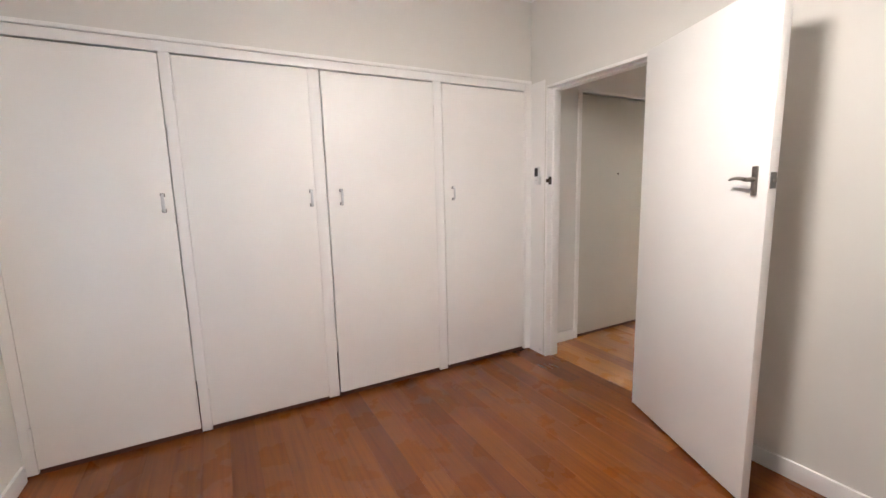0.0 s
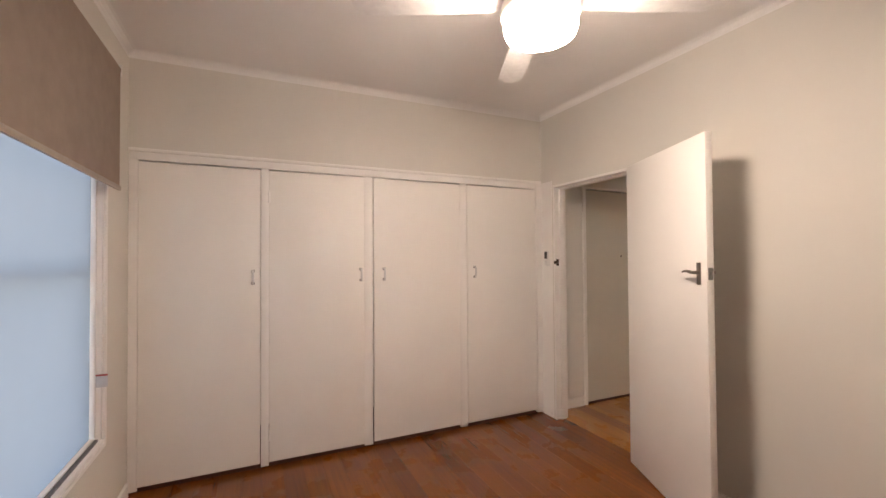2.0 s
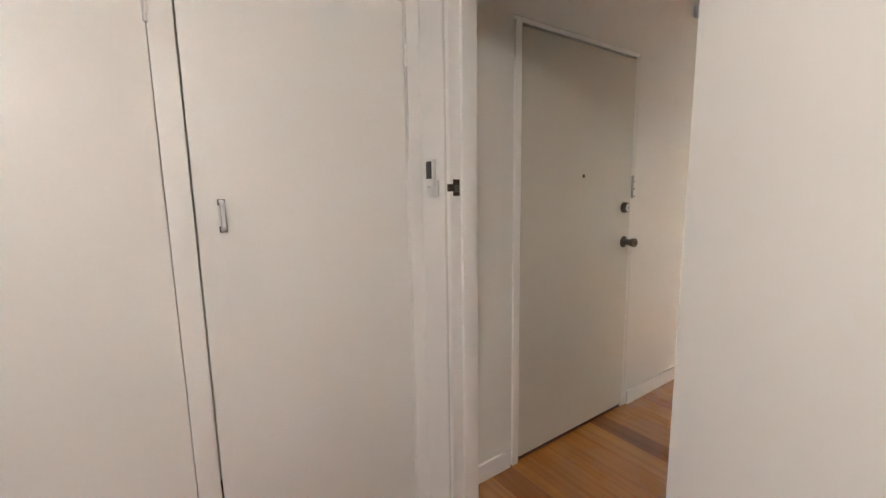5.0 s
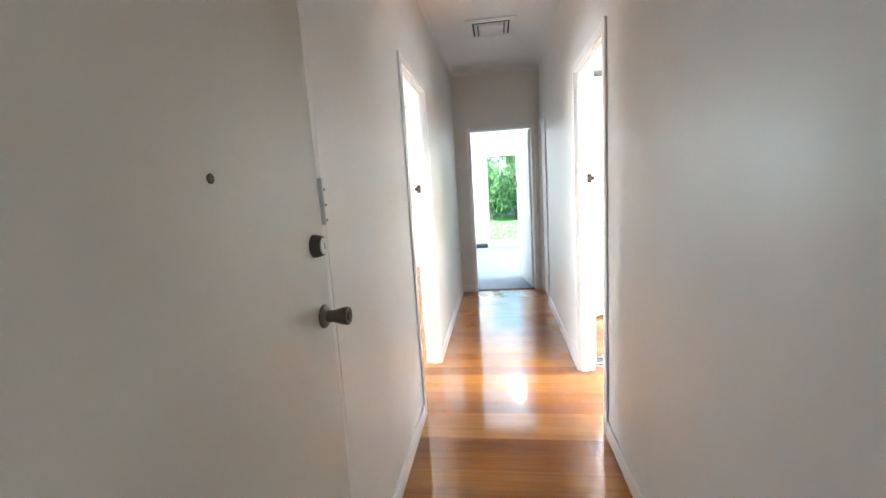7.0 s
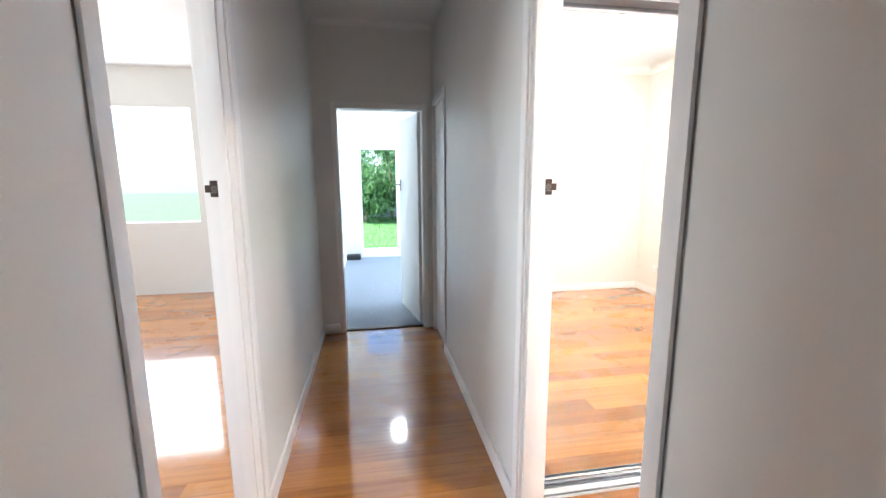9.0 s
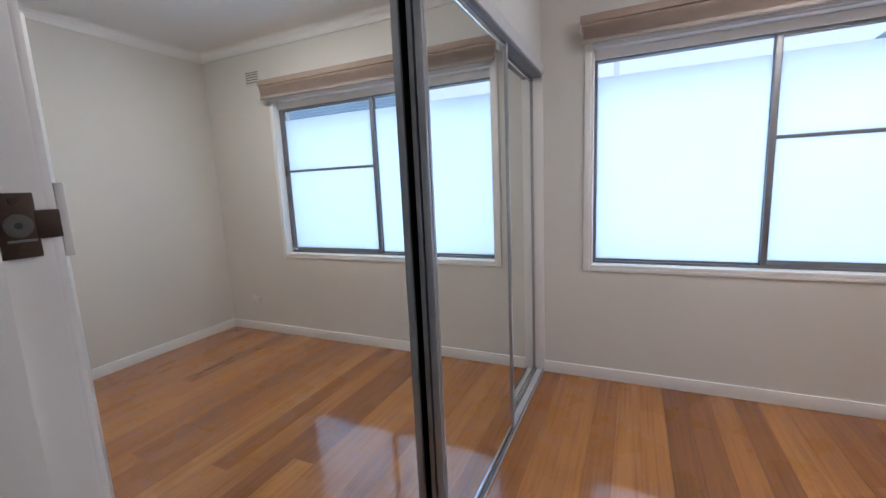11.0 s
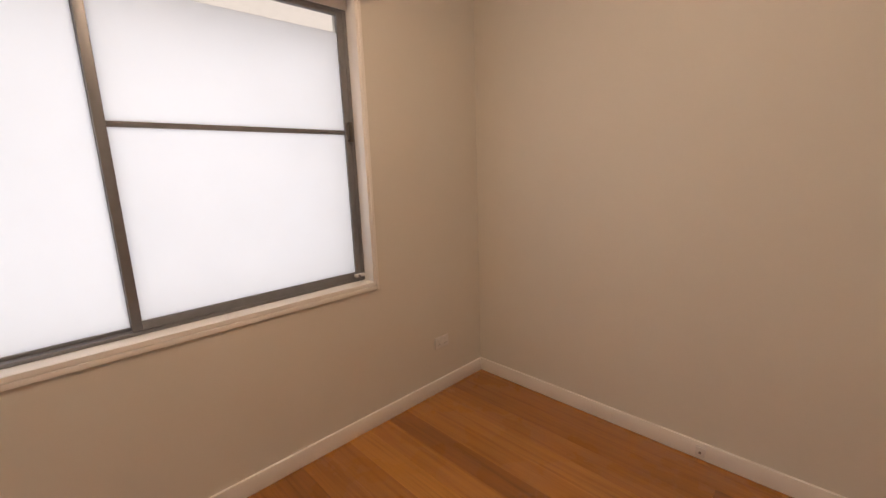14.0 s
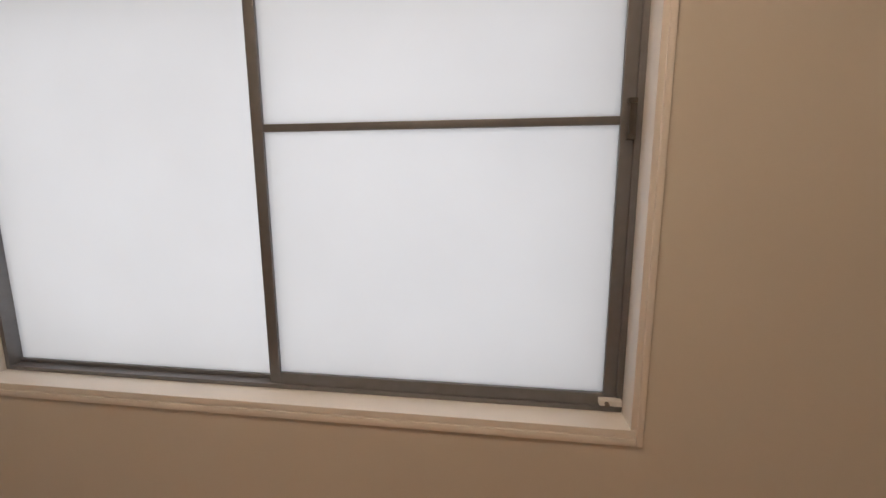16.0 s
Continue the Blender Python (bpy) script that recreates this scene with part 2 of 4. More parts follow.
def cyl_into(bm, m, r1, r2, depth, seg=24):
    return bmesh.ops.create_cone(bm, cap_ends=True, segments=seg, radius1=r1, radius2=r2, depth=depth, matrix=m)["verts"]


def soften(bm, width, seg=2):
    bmesh.ops.bevel(bm, geom=bm.edges[:], offset=width, segments=seg, profile=0.6, affect='EDGES')


def mesh_of(name, bm, material, smooth=False):
    me = bpy.data.meshes.new(name)
    bm.normal_update()
    if smooth:
        for face in bm.faces:
            face.smooth = True
        for e in bm.edges:
            if len(e.link_faces) == 2 and e.calc_face_angle(0) > 0.6:
                e.smooth = False
    bm.to_mesh(me)
    bm.free()
    me.materials.append(material)
    return me


def part(name, bm, material, parent=None, label="", smooth=False, at=None):
    ob = new(name, mesh_of(name, bm, material, smooth))
    if parent is not None:
        ob.parent = parent
    if at is not None:
        ob.matrix_basis = at
    if label:
        tagged(ob, label)
    return ob


def block(name, dims, material, parent=None, label="", bevel=0.002, seg=2):
    bm = bmesh.new()
    cube_into(bm, *dims)
    if bevel:
        soften(bm, bevel, seg)
    return part(name, bm, material, parent, label, smooth=bool(bevel))


def thing(name, m, label, category, group="", kind=""):
    ob = new(name)
    ob.matrix_basis = m
    return tagged(ob, label, category, group, kind)


def structure(name, boxes, material, label, category="wall", bevel=0.0):
    bm = bmesh.new()
    for b in boxes:
        cube_into(bm, *b)
    if bevel:
        soften(bm, bevel, 2)
    return tagged(part(name, bm, material, smooth=bool(bevel)), label, category, kind="structure")


def lathe_into(bm, profile, m, seg=32):
    """Spin (radius, height) pairs about the local z axis."""
    rings = []
    for r, h in profile:
        rings.append([bm.verts.new(m @ Vector((r * math.cos(a), r * math.sin(a), h))) for a in [2 * math.pi * k / seg for k in range(seg)]])
    for a, c in zip(rings, rings[1:]):
        for k in range(seg):
            bm.faces.new((a[k], a[(k + 1) % seg], c[(k + 1) % seg], c[k]))
    bm.faces.new(rings[0][::-1])
    bm.faces.new(rings[-1])
    bmesh.ops.recalc_face_normals(bm, faces=bm.faces[:])


def prism_into(bm, outline, a, c, axis):
    """Extrude a closed 2D outline from a to c along an axis ('x' or 'y'); outline pairs are (across, z)."""
    def put(u, z, s):
        return (s, u, z) if axis == 'x' else (u, s, z)
    v0 = [bm.verts.new(put(u, z, a)) for u, z in outline]
    v1 = [bm.verts.new(put(u, z, c)) for u, z in outline]
    n = len(outline)
    for k in range(n):
        bm.faces.new((v0[k], v0[(k + 1) % n], v1[(k + 1) % n], v1[k]))
    bm.faces.new(v0[::-1])
    bm.faces.new(v1)
    bmesh.ops.recalc_face_normals(bm, faces=bm.faces[:])


# ---------- plan numbers ----------
CEIL_Z = 2.70
XW = -3.09              # front bedroom, window wall
XD0, XD1 = 0.0, 0.12    # wall between the front bedroom and the hall
YS = -4.2               # front bedroom, rear wall
YL, YR = -0.02, -1.05   # hall side walls
XE = 5.52               # hall end wall
X2W, Y2S, X2M = 0.165, -3.842, 3.268  # back bedroom: side wall, window wall, wardrobe front
DOOR_H = 2.04
W1 = (-2.25, -0.455, 0.50, 2.33)   # front window opening: y, y, z, z
W2 = (0.985, 2.965, 0.785, 2.19)  # back window opening: x, x, z, z

# ---------- structure ----------
structure("wall_west", [(XW - 0.2, YS, 0, XW, 0.62, W1[2]), (XW - 0.2, YS, W1[3], XW, 0.62, CEIL_Z),
                        (XW - 0.2, YS, W1[2], XW, W1[0], W1[3]), (XW - 0.2, W1[1], W1[2], XW, 0.62, W1[3])], WALL,
          "off-white painted plaster wall with a window opening")
structure("wall_wardrobe_head", [(XW, 0.0, 2.085, XD0, 0.1, CEIL_Z)], WALL, "off-white plaster wall above the built-in wardrobe")
structure("wall_wardrobe_back", [(XW, 0.60, 0, XD1, 0.70, CEIL_Z)], WALL, "plain plaster wall behind the built-in wardrobe")
structure("wall_bedroom_hall", [(XD0, -1.15, DOOR_H, XD1, 0.60, CEIL_Z), (XD0, -0.17, 0, XD1, 0.60, DOOR_H),
                                (XD0, -1.15, 0, XD1, -1.01, DOOR_H), (XD0, YS, 0, X2W, -1.15, CEIL_Z)], WALL,
          "off-white painted plaster wall with a doorway")
structure("wall_south", [(XW, YS - 0.15, 0, XD1, YS, CEIL_Z)], WALL, "off-white plaster wall at the back of the bedroom")
structure("wall_hall_left", [(XD1, YL, 0, 0.47, YL + 0.1, CEIL_Z), (0.47, YL, 2.09, 1.44, YL + 0.1, CEIL_Z),
                             (1.44, YL, 0, 2.61, YL + 0.1, CEIL_Z), (2.61, YL, 2.06, 3.365, YL + 0.1, CEIL_Z),
                             (3.365, YL, 0, XE + 0.12, YL + 0.1, CEIL_Z)], SATINWALL, "off-white painted hallway wall with two doorways")
structure("wall_hall_right", [(XD1, YR - 0.1, 0, 2.453, YR, CEIL_Z), (2.453, YR - 0.1, 2.06, 3.218, YR, CEIL_Z),
                              (3.218, YR - 0.1, 0, 4.915, YR, CEIL_Z), (4.915, YR - 0.1, DOOR_H, 5.46, YR, CEIL_Z),
                              (5.46, YR - 0.1, 0, XE + 0.12, YR, CEIL_Z)], SATINWALL, "off-white painted hallway wall with two doorways")
structure("wall_hall_end", [(XE, YR, 2.02, XE + 0.12, YL, CEIL_Z), (XE, -0.20, 0, XE + 0.12, YL, 2.02), (XE, YR, 0, XE + 0.12, -0.967, 2.02)],
          SATINWALL, "off-white hallway end wall with an open doorway")
structure("wall_back_window", [(X2W, Y2S - 0.2, 0, 3.95, Y2S, W2[2]), (X2W, Y2S - 0.2, W2[3], 3.95, Y2S, CEIL_Z),
                               (X2W, Y2S - 0.2, W2[2], W2[0], Y2S, W2[3]), (W2[1], Y2S - 0.2, W2[2], 3.95, Y2S, W2[3])], WALL,
          "off-white painted plaster wall with a wide window opening")
structure("wall_back_wardrobe", [(X2M + 0.01, Y2S, 2.11, X2M + 0.12, YR - 0.1, CEIL_Z), (3.85, Y2S, 0, 3.95, YR - 0.1, CEIL_Z)], WALL,
          "off-white plaster bulkhead over the mirrored wardrobe")
# The south opening is out of view, added for the living room fill.
structure("wall_living", [(XE + 0.12, -0.02, 0, 9.30, 0.08, CEIL_Z), (9.30, 0.08, 0, 9.45, -0.28, CEIL_Z), (9.30, -0.28, 1.985, 9.45, -2.75, CEIL_Z),
                          (9.30, -2.75, 0, 9.45, -4.6, CEIL_Z), (XE + 0.12, -4.7, 0, 9.45, -4.6, 0.9), (XE + 0.12, -4.7, 2.1, 9.45, -4.6, CEIL_Z), (XE + 0.12, -4.7, 0.9, 6.5, -4.6, 2.1), (8.7, -4.7, 0.9, 9.45, -4.6, 2.1), (XE, -4.6, 0, XE + 0.12, YR - 0.1, CEIL_Z)], WALL,
          "white painted living room walls around a glazed garden door")
# East and north openings are unseen, cut only for the side room fills.
structure("wall_side_room", [(1.5, 0.08, 0, 1.6, 3.5, CEIL_Z), (7.3, 0.08, 0, 7.4, 1.6, CEIL_Z), (7.3, 3.2, 0, 7.4, 3.5, CEIL_Z), (7.3, 1.6, 0, 7.4, 3.2, 0.9),
                             (7.3, 1.6, 2.25, 7.4, 3.2, CEIL_Z), (1.5, 3.5, 0, 7.4, 3.6, 0.9),
                             (1.5, 3.5, 2.25, 7.4, 3.6, CEIL_Z), (1.5, 3.5, 0.9, 2.0, 3.6, 2.25), (4.2, 3.5, 0.9, 7.4, 3.6, 2.25)], WALL,
          "white painted walls of the bright side room")
structure("ceiling", [(XW - 0.2, YS - 0.15, CEIL_Z, 9.45, 3.6, CEIL_Z + 0.12)], CEIL, "flat white painted plaster ceiling", "ceiling")
structure("floor_base", [(XW - 0.2, YS - 0.2, -0.12, XE + 0.06, 3.6, -0.022), (XE + 0.06, 0.03, -0.12, 7.4, 3.6, -0.022)], DARK,
          "dark sub-floor under the boards", "floor")
structure("carpet_floor", [(XE + 0.075, -4.7, -0.12, 9.45, 0.03, 0.004)], CARPET, "blue-grey loop pile carpet in the living room", "floor")


def skirting(name, boxes, label="white painted timber skirting board"):
    bm = bmesh.new()
    for b in boxes:
        cube_into(bm, *b)
    soften(bm, 0.004, 2)
    return tagged(part(name, bm, GLOSS, smooth=True), label, "skirting board", kind="structure")


skirting("baseboard_bedroom", [(XD0 - 0.016, YS, 0, XD0, -1.015, 0.085), (XW, YS, 0, XW + 0.016, -0.02, 0.085),
                               (XW + 0.016, YS, 0, XD0 - 0.016, YS + 0.016, 0.085)])
skirting("baseboard_hall", [(0.14, YL - 0.014, 0, 0.455, YL, 0.09), (1.46, YL - 0.014, 0, 2.565, YL, 0.09), (3.41, YL - 0.014, 0, XE - 0.014, YL, 0.09),
                            (XD1, YR, 0, 2.408, YR + 0.014, 0.09), (3.263, YR, 0, 4.87, YR + 0.014, 0.09),
                            (XE - 0.014, -0.17, 0, XE, YL, 0.09)])
skirting("baseboard_back_bedroom", [(X2W + 0.014, Y2S, 0, X2M - 0.002, Y2S + 0.014, 0.085), (X2W, Y2S, 0, X2W + 0.014, YR - 0.1, 0.085)])
skirting("baseboard_living", [(XE + 0.12, -0.034, 0.004, 9.0, -0.02, 0.09)])


def cornice(name, runs, q0=0.045, lip=0.0):
    """Small scotia. Runs: (axis, from, to, wall, direction into the room)."""
    bm = bmesh.new()
    for axis, a, c, w, into in runs:
        pts = [(w, CEIL_Z)]
        if lip:
            pts += [(w, CEIL_Z - q0 - lip), (w + into * 0.010, CEIL_Z - q0 - lip), (w + into * 0.010, CEIL_Z - q0)]
        pts += [(w + into * (0.010 * bool(lip) + q0 - q0 * math.cos(q)), CEIL_Z - q0 + q0 * math.sin(q)) for q in ((0.4, 0.8, 1.2, 1.571) if lip else (0, 0.4, 0.8, 1.2, 1.571))]
        prism_into(bm, pts, a, c, axis)
    return tagged(part(name, bm, CEIL), "narrow white plaster cornice", "cornice", kind="structure")


cornice("cornice_bedroom", [('x', XW, XD0, 0.0, -1), ('y', YS, 0.0, XD0, -1), ('y', YS, 0.0, XW, 1), ('x', XW, XD0, YS, 1)])
cornice("cornice_hall", [('x', XD1, XE, YL, -1), ('x', XD1, XE, YR, 1), ('y', YR, YL, XE, -1), ('y', YR, YL, XD1, 1)])
cornice("cornice_back_bedroom", [('x', X2W, X2M, Y2S, 1), ('x', X2W, X2M, YR - 0.1, -1), ('y', Y2S, YR - 0.1, X2W, 1), ('y', Y2S, YR - 0.1, X2M + 0.01, -1)], 0.055, 0.022)


# ---------- door frames ----------
def door_frame(name, axis, a, b, w0, w1, height, label, sides=(0, 1), stop=None, arch=0.05):
    """Jambs, head, stops and architraves round an opening a..b in a wall w0..w1 that runs along the axis."""
    root = thing(name, pose(0, 0, 0), label, "door frame", kind="structure")

    def box(u0, v0, z0, u1, v1, z1, nm, bev=0.003):
        dims = (u0, v0, z0, u1, v1, z1) if axis == 'x' else (v0, u0, z0, v1, u1, z1)
        block(nm, dims, GLOSS, root, bevel=bev)
    t = 0.02
    e = 0.003
    box(a, w0 - e, 0, a + t, w1 + e, height - t, "jamb")
    box(b - t, w0 - e, 0, b, w1 + e, height - t, "jamb")
    box(a, w0 - e, height - t, b, w1 + e, height, "head")
    if stop:
        s0, s1 = stop
        box(a + t, s0, 0, a + t + 0.013, s1, height - t, "door_stop", 0.002)
        box(b - t - 0.013, s0, 0, b - t, s1, height - t, "door_stop", 0.002)
        box(a + t + 0.013, s0, height - t - 0.013, b - t - 0.013, s1, height - t, "door_stop", 0.002)
    for k in sides:
        v0, v1 = (w0 - 0.014, w0 - e) if k == 0 else (w1 + e, w1 + 0.014)
        box(a - arch + 0.012, v0, 0, a + 0.012, v1, height + arch - 0.012, "architrave", 0.004)
        box(b - 0.012, v0, 0, b + arch - 0.012, v1, height + arch - 0.012, "architrave", 0.004)
        box(a + 0.012, v0, height - 0.012, b - 0.012, v1, height + arch - 0.012, "architrave", 0.004)
    return root


door_frame("door_frame_bedroom", 'y', -1.01, -0.17, XD0, XD1, DOOR_H, "white enamelled timber door frame of the front bedroom", sides=(), stop=(0.045, 0.108))
door_frame("door_frame_side_room", 'x', 2.61, 3.365, YL, YL + 0.1, 2.06, "white enamelled timber door frame of the side room", stop=(0.0, 0.04))
door_frame("door_frame_back_bedroom", 'x', 2.453, 3.218, YR - 0.1, YR, 2.06, "white enamelled timber door frame of the back bedroom", stop=(YR - 0.062, YR - 0.01))
door_frame("door_frame_cupboard", 'x', 4.915, 5.46, YR - 0.1, YR, DOOR_H, "white enamelled frame round the hall cupboard door", sides=(1,))
door_frame("door_frame_hall_end", 'y', -0.967, -0.20, XE, XE + 0.12, 2.02, "white enamelled frame of the open hall end doorway", sides=(0, 1), arch=0.04)


def strike(m, label="dark bronze strike plate screwed to the jamb"):
    """Local: z up, x out of the jamb face, y towards the room edge (lip)."""
    root = thing("strike_plate", m, label, "strike plate", "strike plates")
    bm = bmesh.new()
    cube_into(bm, 0.0, -0.014, -0.029, 0.003, 0.014, 0.029)
    soften(bm, 0.001)
    part("plate", bm, BRONZE, root, smooth=True)
    bm = bmesh.new()
    cube_into(bm, 0.0, 0.012, -0.013, 0.0035, 0.031, 0.013)
    cube_into(bm, -0.010, 0.028, -0.013, 0.0, 0.0315, 0.013)
    soften(bm, 0.0012)
    part("lip", bm, BRONZE, root, smooth=True)
    bm = bmesh.new()
    lathe_into(bm, [(0.0105, 0.0028), (0.0105, 0.0042), (0.0085, 0.0046), (0.003, 0.0036)], Matrix.Rotation(radians(90), 4, 'Y'), 24)
    boss = part("boss", bm, AGED, root, smooth=True)
    bm = bmesh.new()
    lathe_into(bm, [(0.003, 0.0032), (0.003, 0.0039), (0.0005, 0.0039)], Matrix.Rotation(radians(90), 4, 'Y'), 14)
    part("latch_hole", bm, BLACK, boss)
    bm = bmesh.new()
    cube_into(bm, 0.0025, -0.009, -0.0145, 0.0044, 0.011, -0.0125)
    part("bright_edge", bm, STEEL, root, "thin bright steel edge")
    for z in (-0.022, 0.022):
        bm = bmesh.new()
        cyl_into(bm, Matrix.Translation((0.003, 0, z)) @ Matrix.Rotation(radians(90), 4, 'Y'), 0.004, 0.0035, 0.002, 12)
        part("screw", bm, BRONZE, root, smooth=True)
    return root


strike(Matrix(((0, -1, 0, 0.024), (-1, 0, 0, -0.19), (0, 0, 1, 1.365), (0, 0, 0, 1))))
strike(Matrix(((-1, 0, 0, 3.345), (0, 1, 0, YL + 0.075), (0, 0, 1, 1.365), (0, 0, 0, 1))))
strike(Matrix(((-1, 0, 0, 3.198), (0, -1, 0, YR - 0.079), (0, 0, 1, 1.365), (0, 0, 0, 1))))


sw = thing("light_switch", pose(3.222, YR - 0.1145, 1.367), "slim white switch on the door architrave", "light switch")
block("plate", (-0.014, -0.008, -0.036, 0.014, 0.0, 0.036), WHITE, sw, bevel=0.002)
block("rocker", (-0.005, -0.0105, -0.009, 0.005, -0.0075, 0.009), GLOSS, sw, bevel=0.001)

# ---------- doors ----------
def lever_set(root, x, z, face, out, tip):
    """Lever furniture on a leaf: face is the local y of the surface, out the way off it (+1 or -1), tip the way the lever points."""
    plate = bmesh.new()
    cube_into(plate, x - 0.0125, face, z - 0.057, x + 0.0125, face + out * 0.009, z + 0.055)
    soften(plate, 0.004, 3)
    p = part("backplate", plate, SATIN, root, smooth=True)
    bm = bmesh.new()
    cyl_into(bm, Matrix.Translation((x, face + out * 0.026, z + 0.005)) @ Matrix.Rotation(radians(90), 4, 'X'), 0.009, 0.008, 0.036, 20)
    prev = None
    for k in range(9):
        u = k / 8
        w, h = 0.0088 - 0.004 * u, 0.0085 - 0.0035 * u
        cx, cy, cz = x + tip * 0.088 * u, face + out * (0.042 - 0.008 * u * u), z + 0.005 + 0.006 * math.sin(u * 3.1)
        ring = [bm.verts.new((cx, cy + w * math.cos(q), cz + h * math.sin(q))) for q in [2 * math.pi * j / 10 for j in range(10)]]
        if prev:
            for j in range(10):
                bm.faces.new((prev[j], prev[(j + 1) % 10], ring[(j + 1) % 10], ring[j]))
        else:
            bm.faces.new(ring)
        prev = ring
    bm.faces.new(prev)
    bmesh.ops.recalc_face_normals(bm, faces=bm.faces[:])
    part("lever", bm, SATIN, p, smooth=True)


def leaf(name, m, w, h, label, lever_z=1.325, t=0.035, levers=True, side=1, latch=True):
    """Flush door leaf. Local: hinge edge at x = 0, faces at y = 0 and t, 12 mm off the floor."""
    root = thing(name, m, label, "door", kind="structure")
    bm = bmesh.new()
    cube_into(bm, 0, 0, 0.012, w, t, h)
    soften(bm, 0.0025)
    part("leaf", bm, DOORP, root, smooth=True)
    if levers:
        lever_set(root, w - 0.058, lever_z, 0.0, -1, -1)
        lever_set(root, w - 0.058, lever_z, t, 1, -1)
    if latch:
        bm = bmesh.new()
        cube_into(bm, w, t / 2 - 0.012, lever_z - 0.03, w + 0.0025, t / 2 + 0.012, lever_z + 0.03)
        soften(bm, 0.001)
        lp = part("latch_plate", bm, STEEL, root, "dull steel latch plate", smooth=True)
        bm = bmesh.new()
        cube_into(bm, w + 0.002, t / 2 - 0.006, lever_z - 0.009, w + 0.012, t / 2 + 0.006, lever_z + 0.009)
        soften(bm, 0.003)
        part("latch_bolt", bm, STEEL, lp, smooth=True)
    for z in (0.22, 1.80):
        bm = bmesh.new()
        cyl_into(bm, Matrix.Translation((-0.003, t / 2 + side * (t / 2 + 0.002), z)), 0.006, 0.006, 0.09, 12)
        part("hinge", bm, GLOSS, root, smooth=True)
    return root


def along(x, y, deg):
    """Leaf pose: hinge at (x, y), leaf running in the direction deg (anticlockwise from +x)."""
    return pose(x, y, 0, 0, 0, deg)


leaf("door_bedroom", along(-0.045, -1.002, 270 - 23), 0.825, 2.035, "white flush bedroom door standing open with satin nickel lever", 1.33)
leaf("door_back_bedroom", along(2.455, -1.162, 232.3), 0.738, 2.03, "white flush door of the back bedroom, wide open", 1.34)
leaf("door_hall_end", along(XE + 0.125, -0.955, 10), 0.72, 2.0, "white flush door open into the living room", 1.34)
leaf("door_cupboard", along(4.94, YR - 0.045, 0), 0.495, 2.015, "closed white flush door of the hall cupboard", 1.3, levers=False, latch=False)
leaf("door_side_room", along(2.635, YL + 0.105, 100), 0.71, 2.03, "white flush door of the side room, standing open", 1.34)

# entrance door
ent = thing("door_entrance", pose(0, 0, 0), "closed white flush entrance door with knob and deadbolt", "door", kind="structure")
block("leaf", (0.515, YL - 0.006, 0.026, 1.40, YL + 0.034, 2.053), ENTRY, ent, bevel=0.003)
block("jamb", (0.47, YL - 0.012, 0, 0.508, YL + 0.1, 2.068), GLOSS, ent, bevel=0.003)
block("jamb", (1.404, YL + 0.0005, 0, 1.44, YL + 0.1, 2.068), SATINWALL, ent, bevel=0.002)
block("head", (0.47, YL + 0.002, 2.068, 1.44, YL + 0.1, 2.09), GLOSS, ent, bevel=0.002)
block("threshold", (0.508, YL + 0.004, -0.005, 1.406, YL + 0.1, 0.012), SHADE_SILL, ent, "dark timber sill", bevel=0.002)
# Added dark sheet behind the leaf: shuts out daylight, keeps its gaps black.
block("gap_backing", (0.508, YL + 0.06, 0.012, 1.406, YL + 0.1, 2.068), DARK, ent, bevel=0)


def out_y(x, z, y=YL - 0.006):
    return Matrix.Translation((x, y, z)) @ Matrix.Rotation(radians(90), 4, 'X')


bm = bmesh.new()
lathe_into(bm, [(0.031, 0), (0.031, 0.006), (0.028, 0.020), (0.026, 0.026), (0.0245, 0.0265)], out_y(1.337, 1.24), 32)
db = part("deadbolt", bm, AGED, ent, "round steel deadbolt cylinder", smooth=True)
bm = bmesh.new()
lathe_into(bm, [(0.022, 0), (0.022, 0.002), (0.020, 0.003)], out_y(1.337, 1.24, YL - 0.0325), 28)
part("cylinder_face", bm, SILVER, db, smooth=True)
bm = bmesh.new()
cube_into(bm, 1.3358, YL - 0.0362, 1.232, 1.3382, YL - 0.0352, 1.248)
part("keyway", bm, BLACK, db)
bm = bmesh.new()
lathe_into(bm, [(0.033, 0), (0.033, 0.004), (0.028, 0.010), (0.0175, 0.013), (0.0170, 0.030), (0.0195, 0.040), (0.0235, 0.055), (0.0255, 0.067), (0.024, 0.073),
                (0.018, 0.074), (0.016, 0.070)], out_y(1.349, 1.042), 36)
kn = part("knob", bm, AGED, ent, "round satin metal door knob", smooth=True)
bm = bmesh.new()
lathe_into(bm, [(0.013, 0), (0.013, 0.003), (0.011, 0.0045)], out_y(1.349, 1.042, YL - 0.0775), 24)
part("knob_button", bm, BRONZE, kn, smooth=True)
bm = bmesh.new()
lathe_into(bm, [(0.009, 0), (0.009, 0.002), (0.006, 0.004), (0.003, 0.0035)], out_y(0.965, 1.415), 24)
part("peephole", bm, BRONZE, ent, "small dark door viewer", smooth=True)
bm = bmesh.new()
cube_into(bm, 1.415, YL - 0.012, 1.290, 1.423, YL + 0.002, 1.420)
for z in (1.302, 1.345, 1.388, 1.412):
    cube_into(bm, 1.4225, YL - 0.010, z - 0.005, 1.433, YL - 0.002, z + 0.006)
soften(bm, 0.001)
sg = part("chain_keeper", bm, SILVER, ent, "narrow silver chain keeper strip", smooth=True)
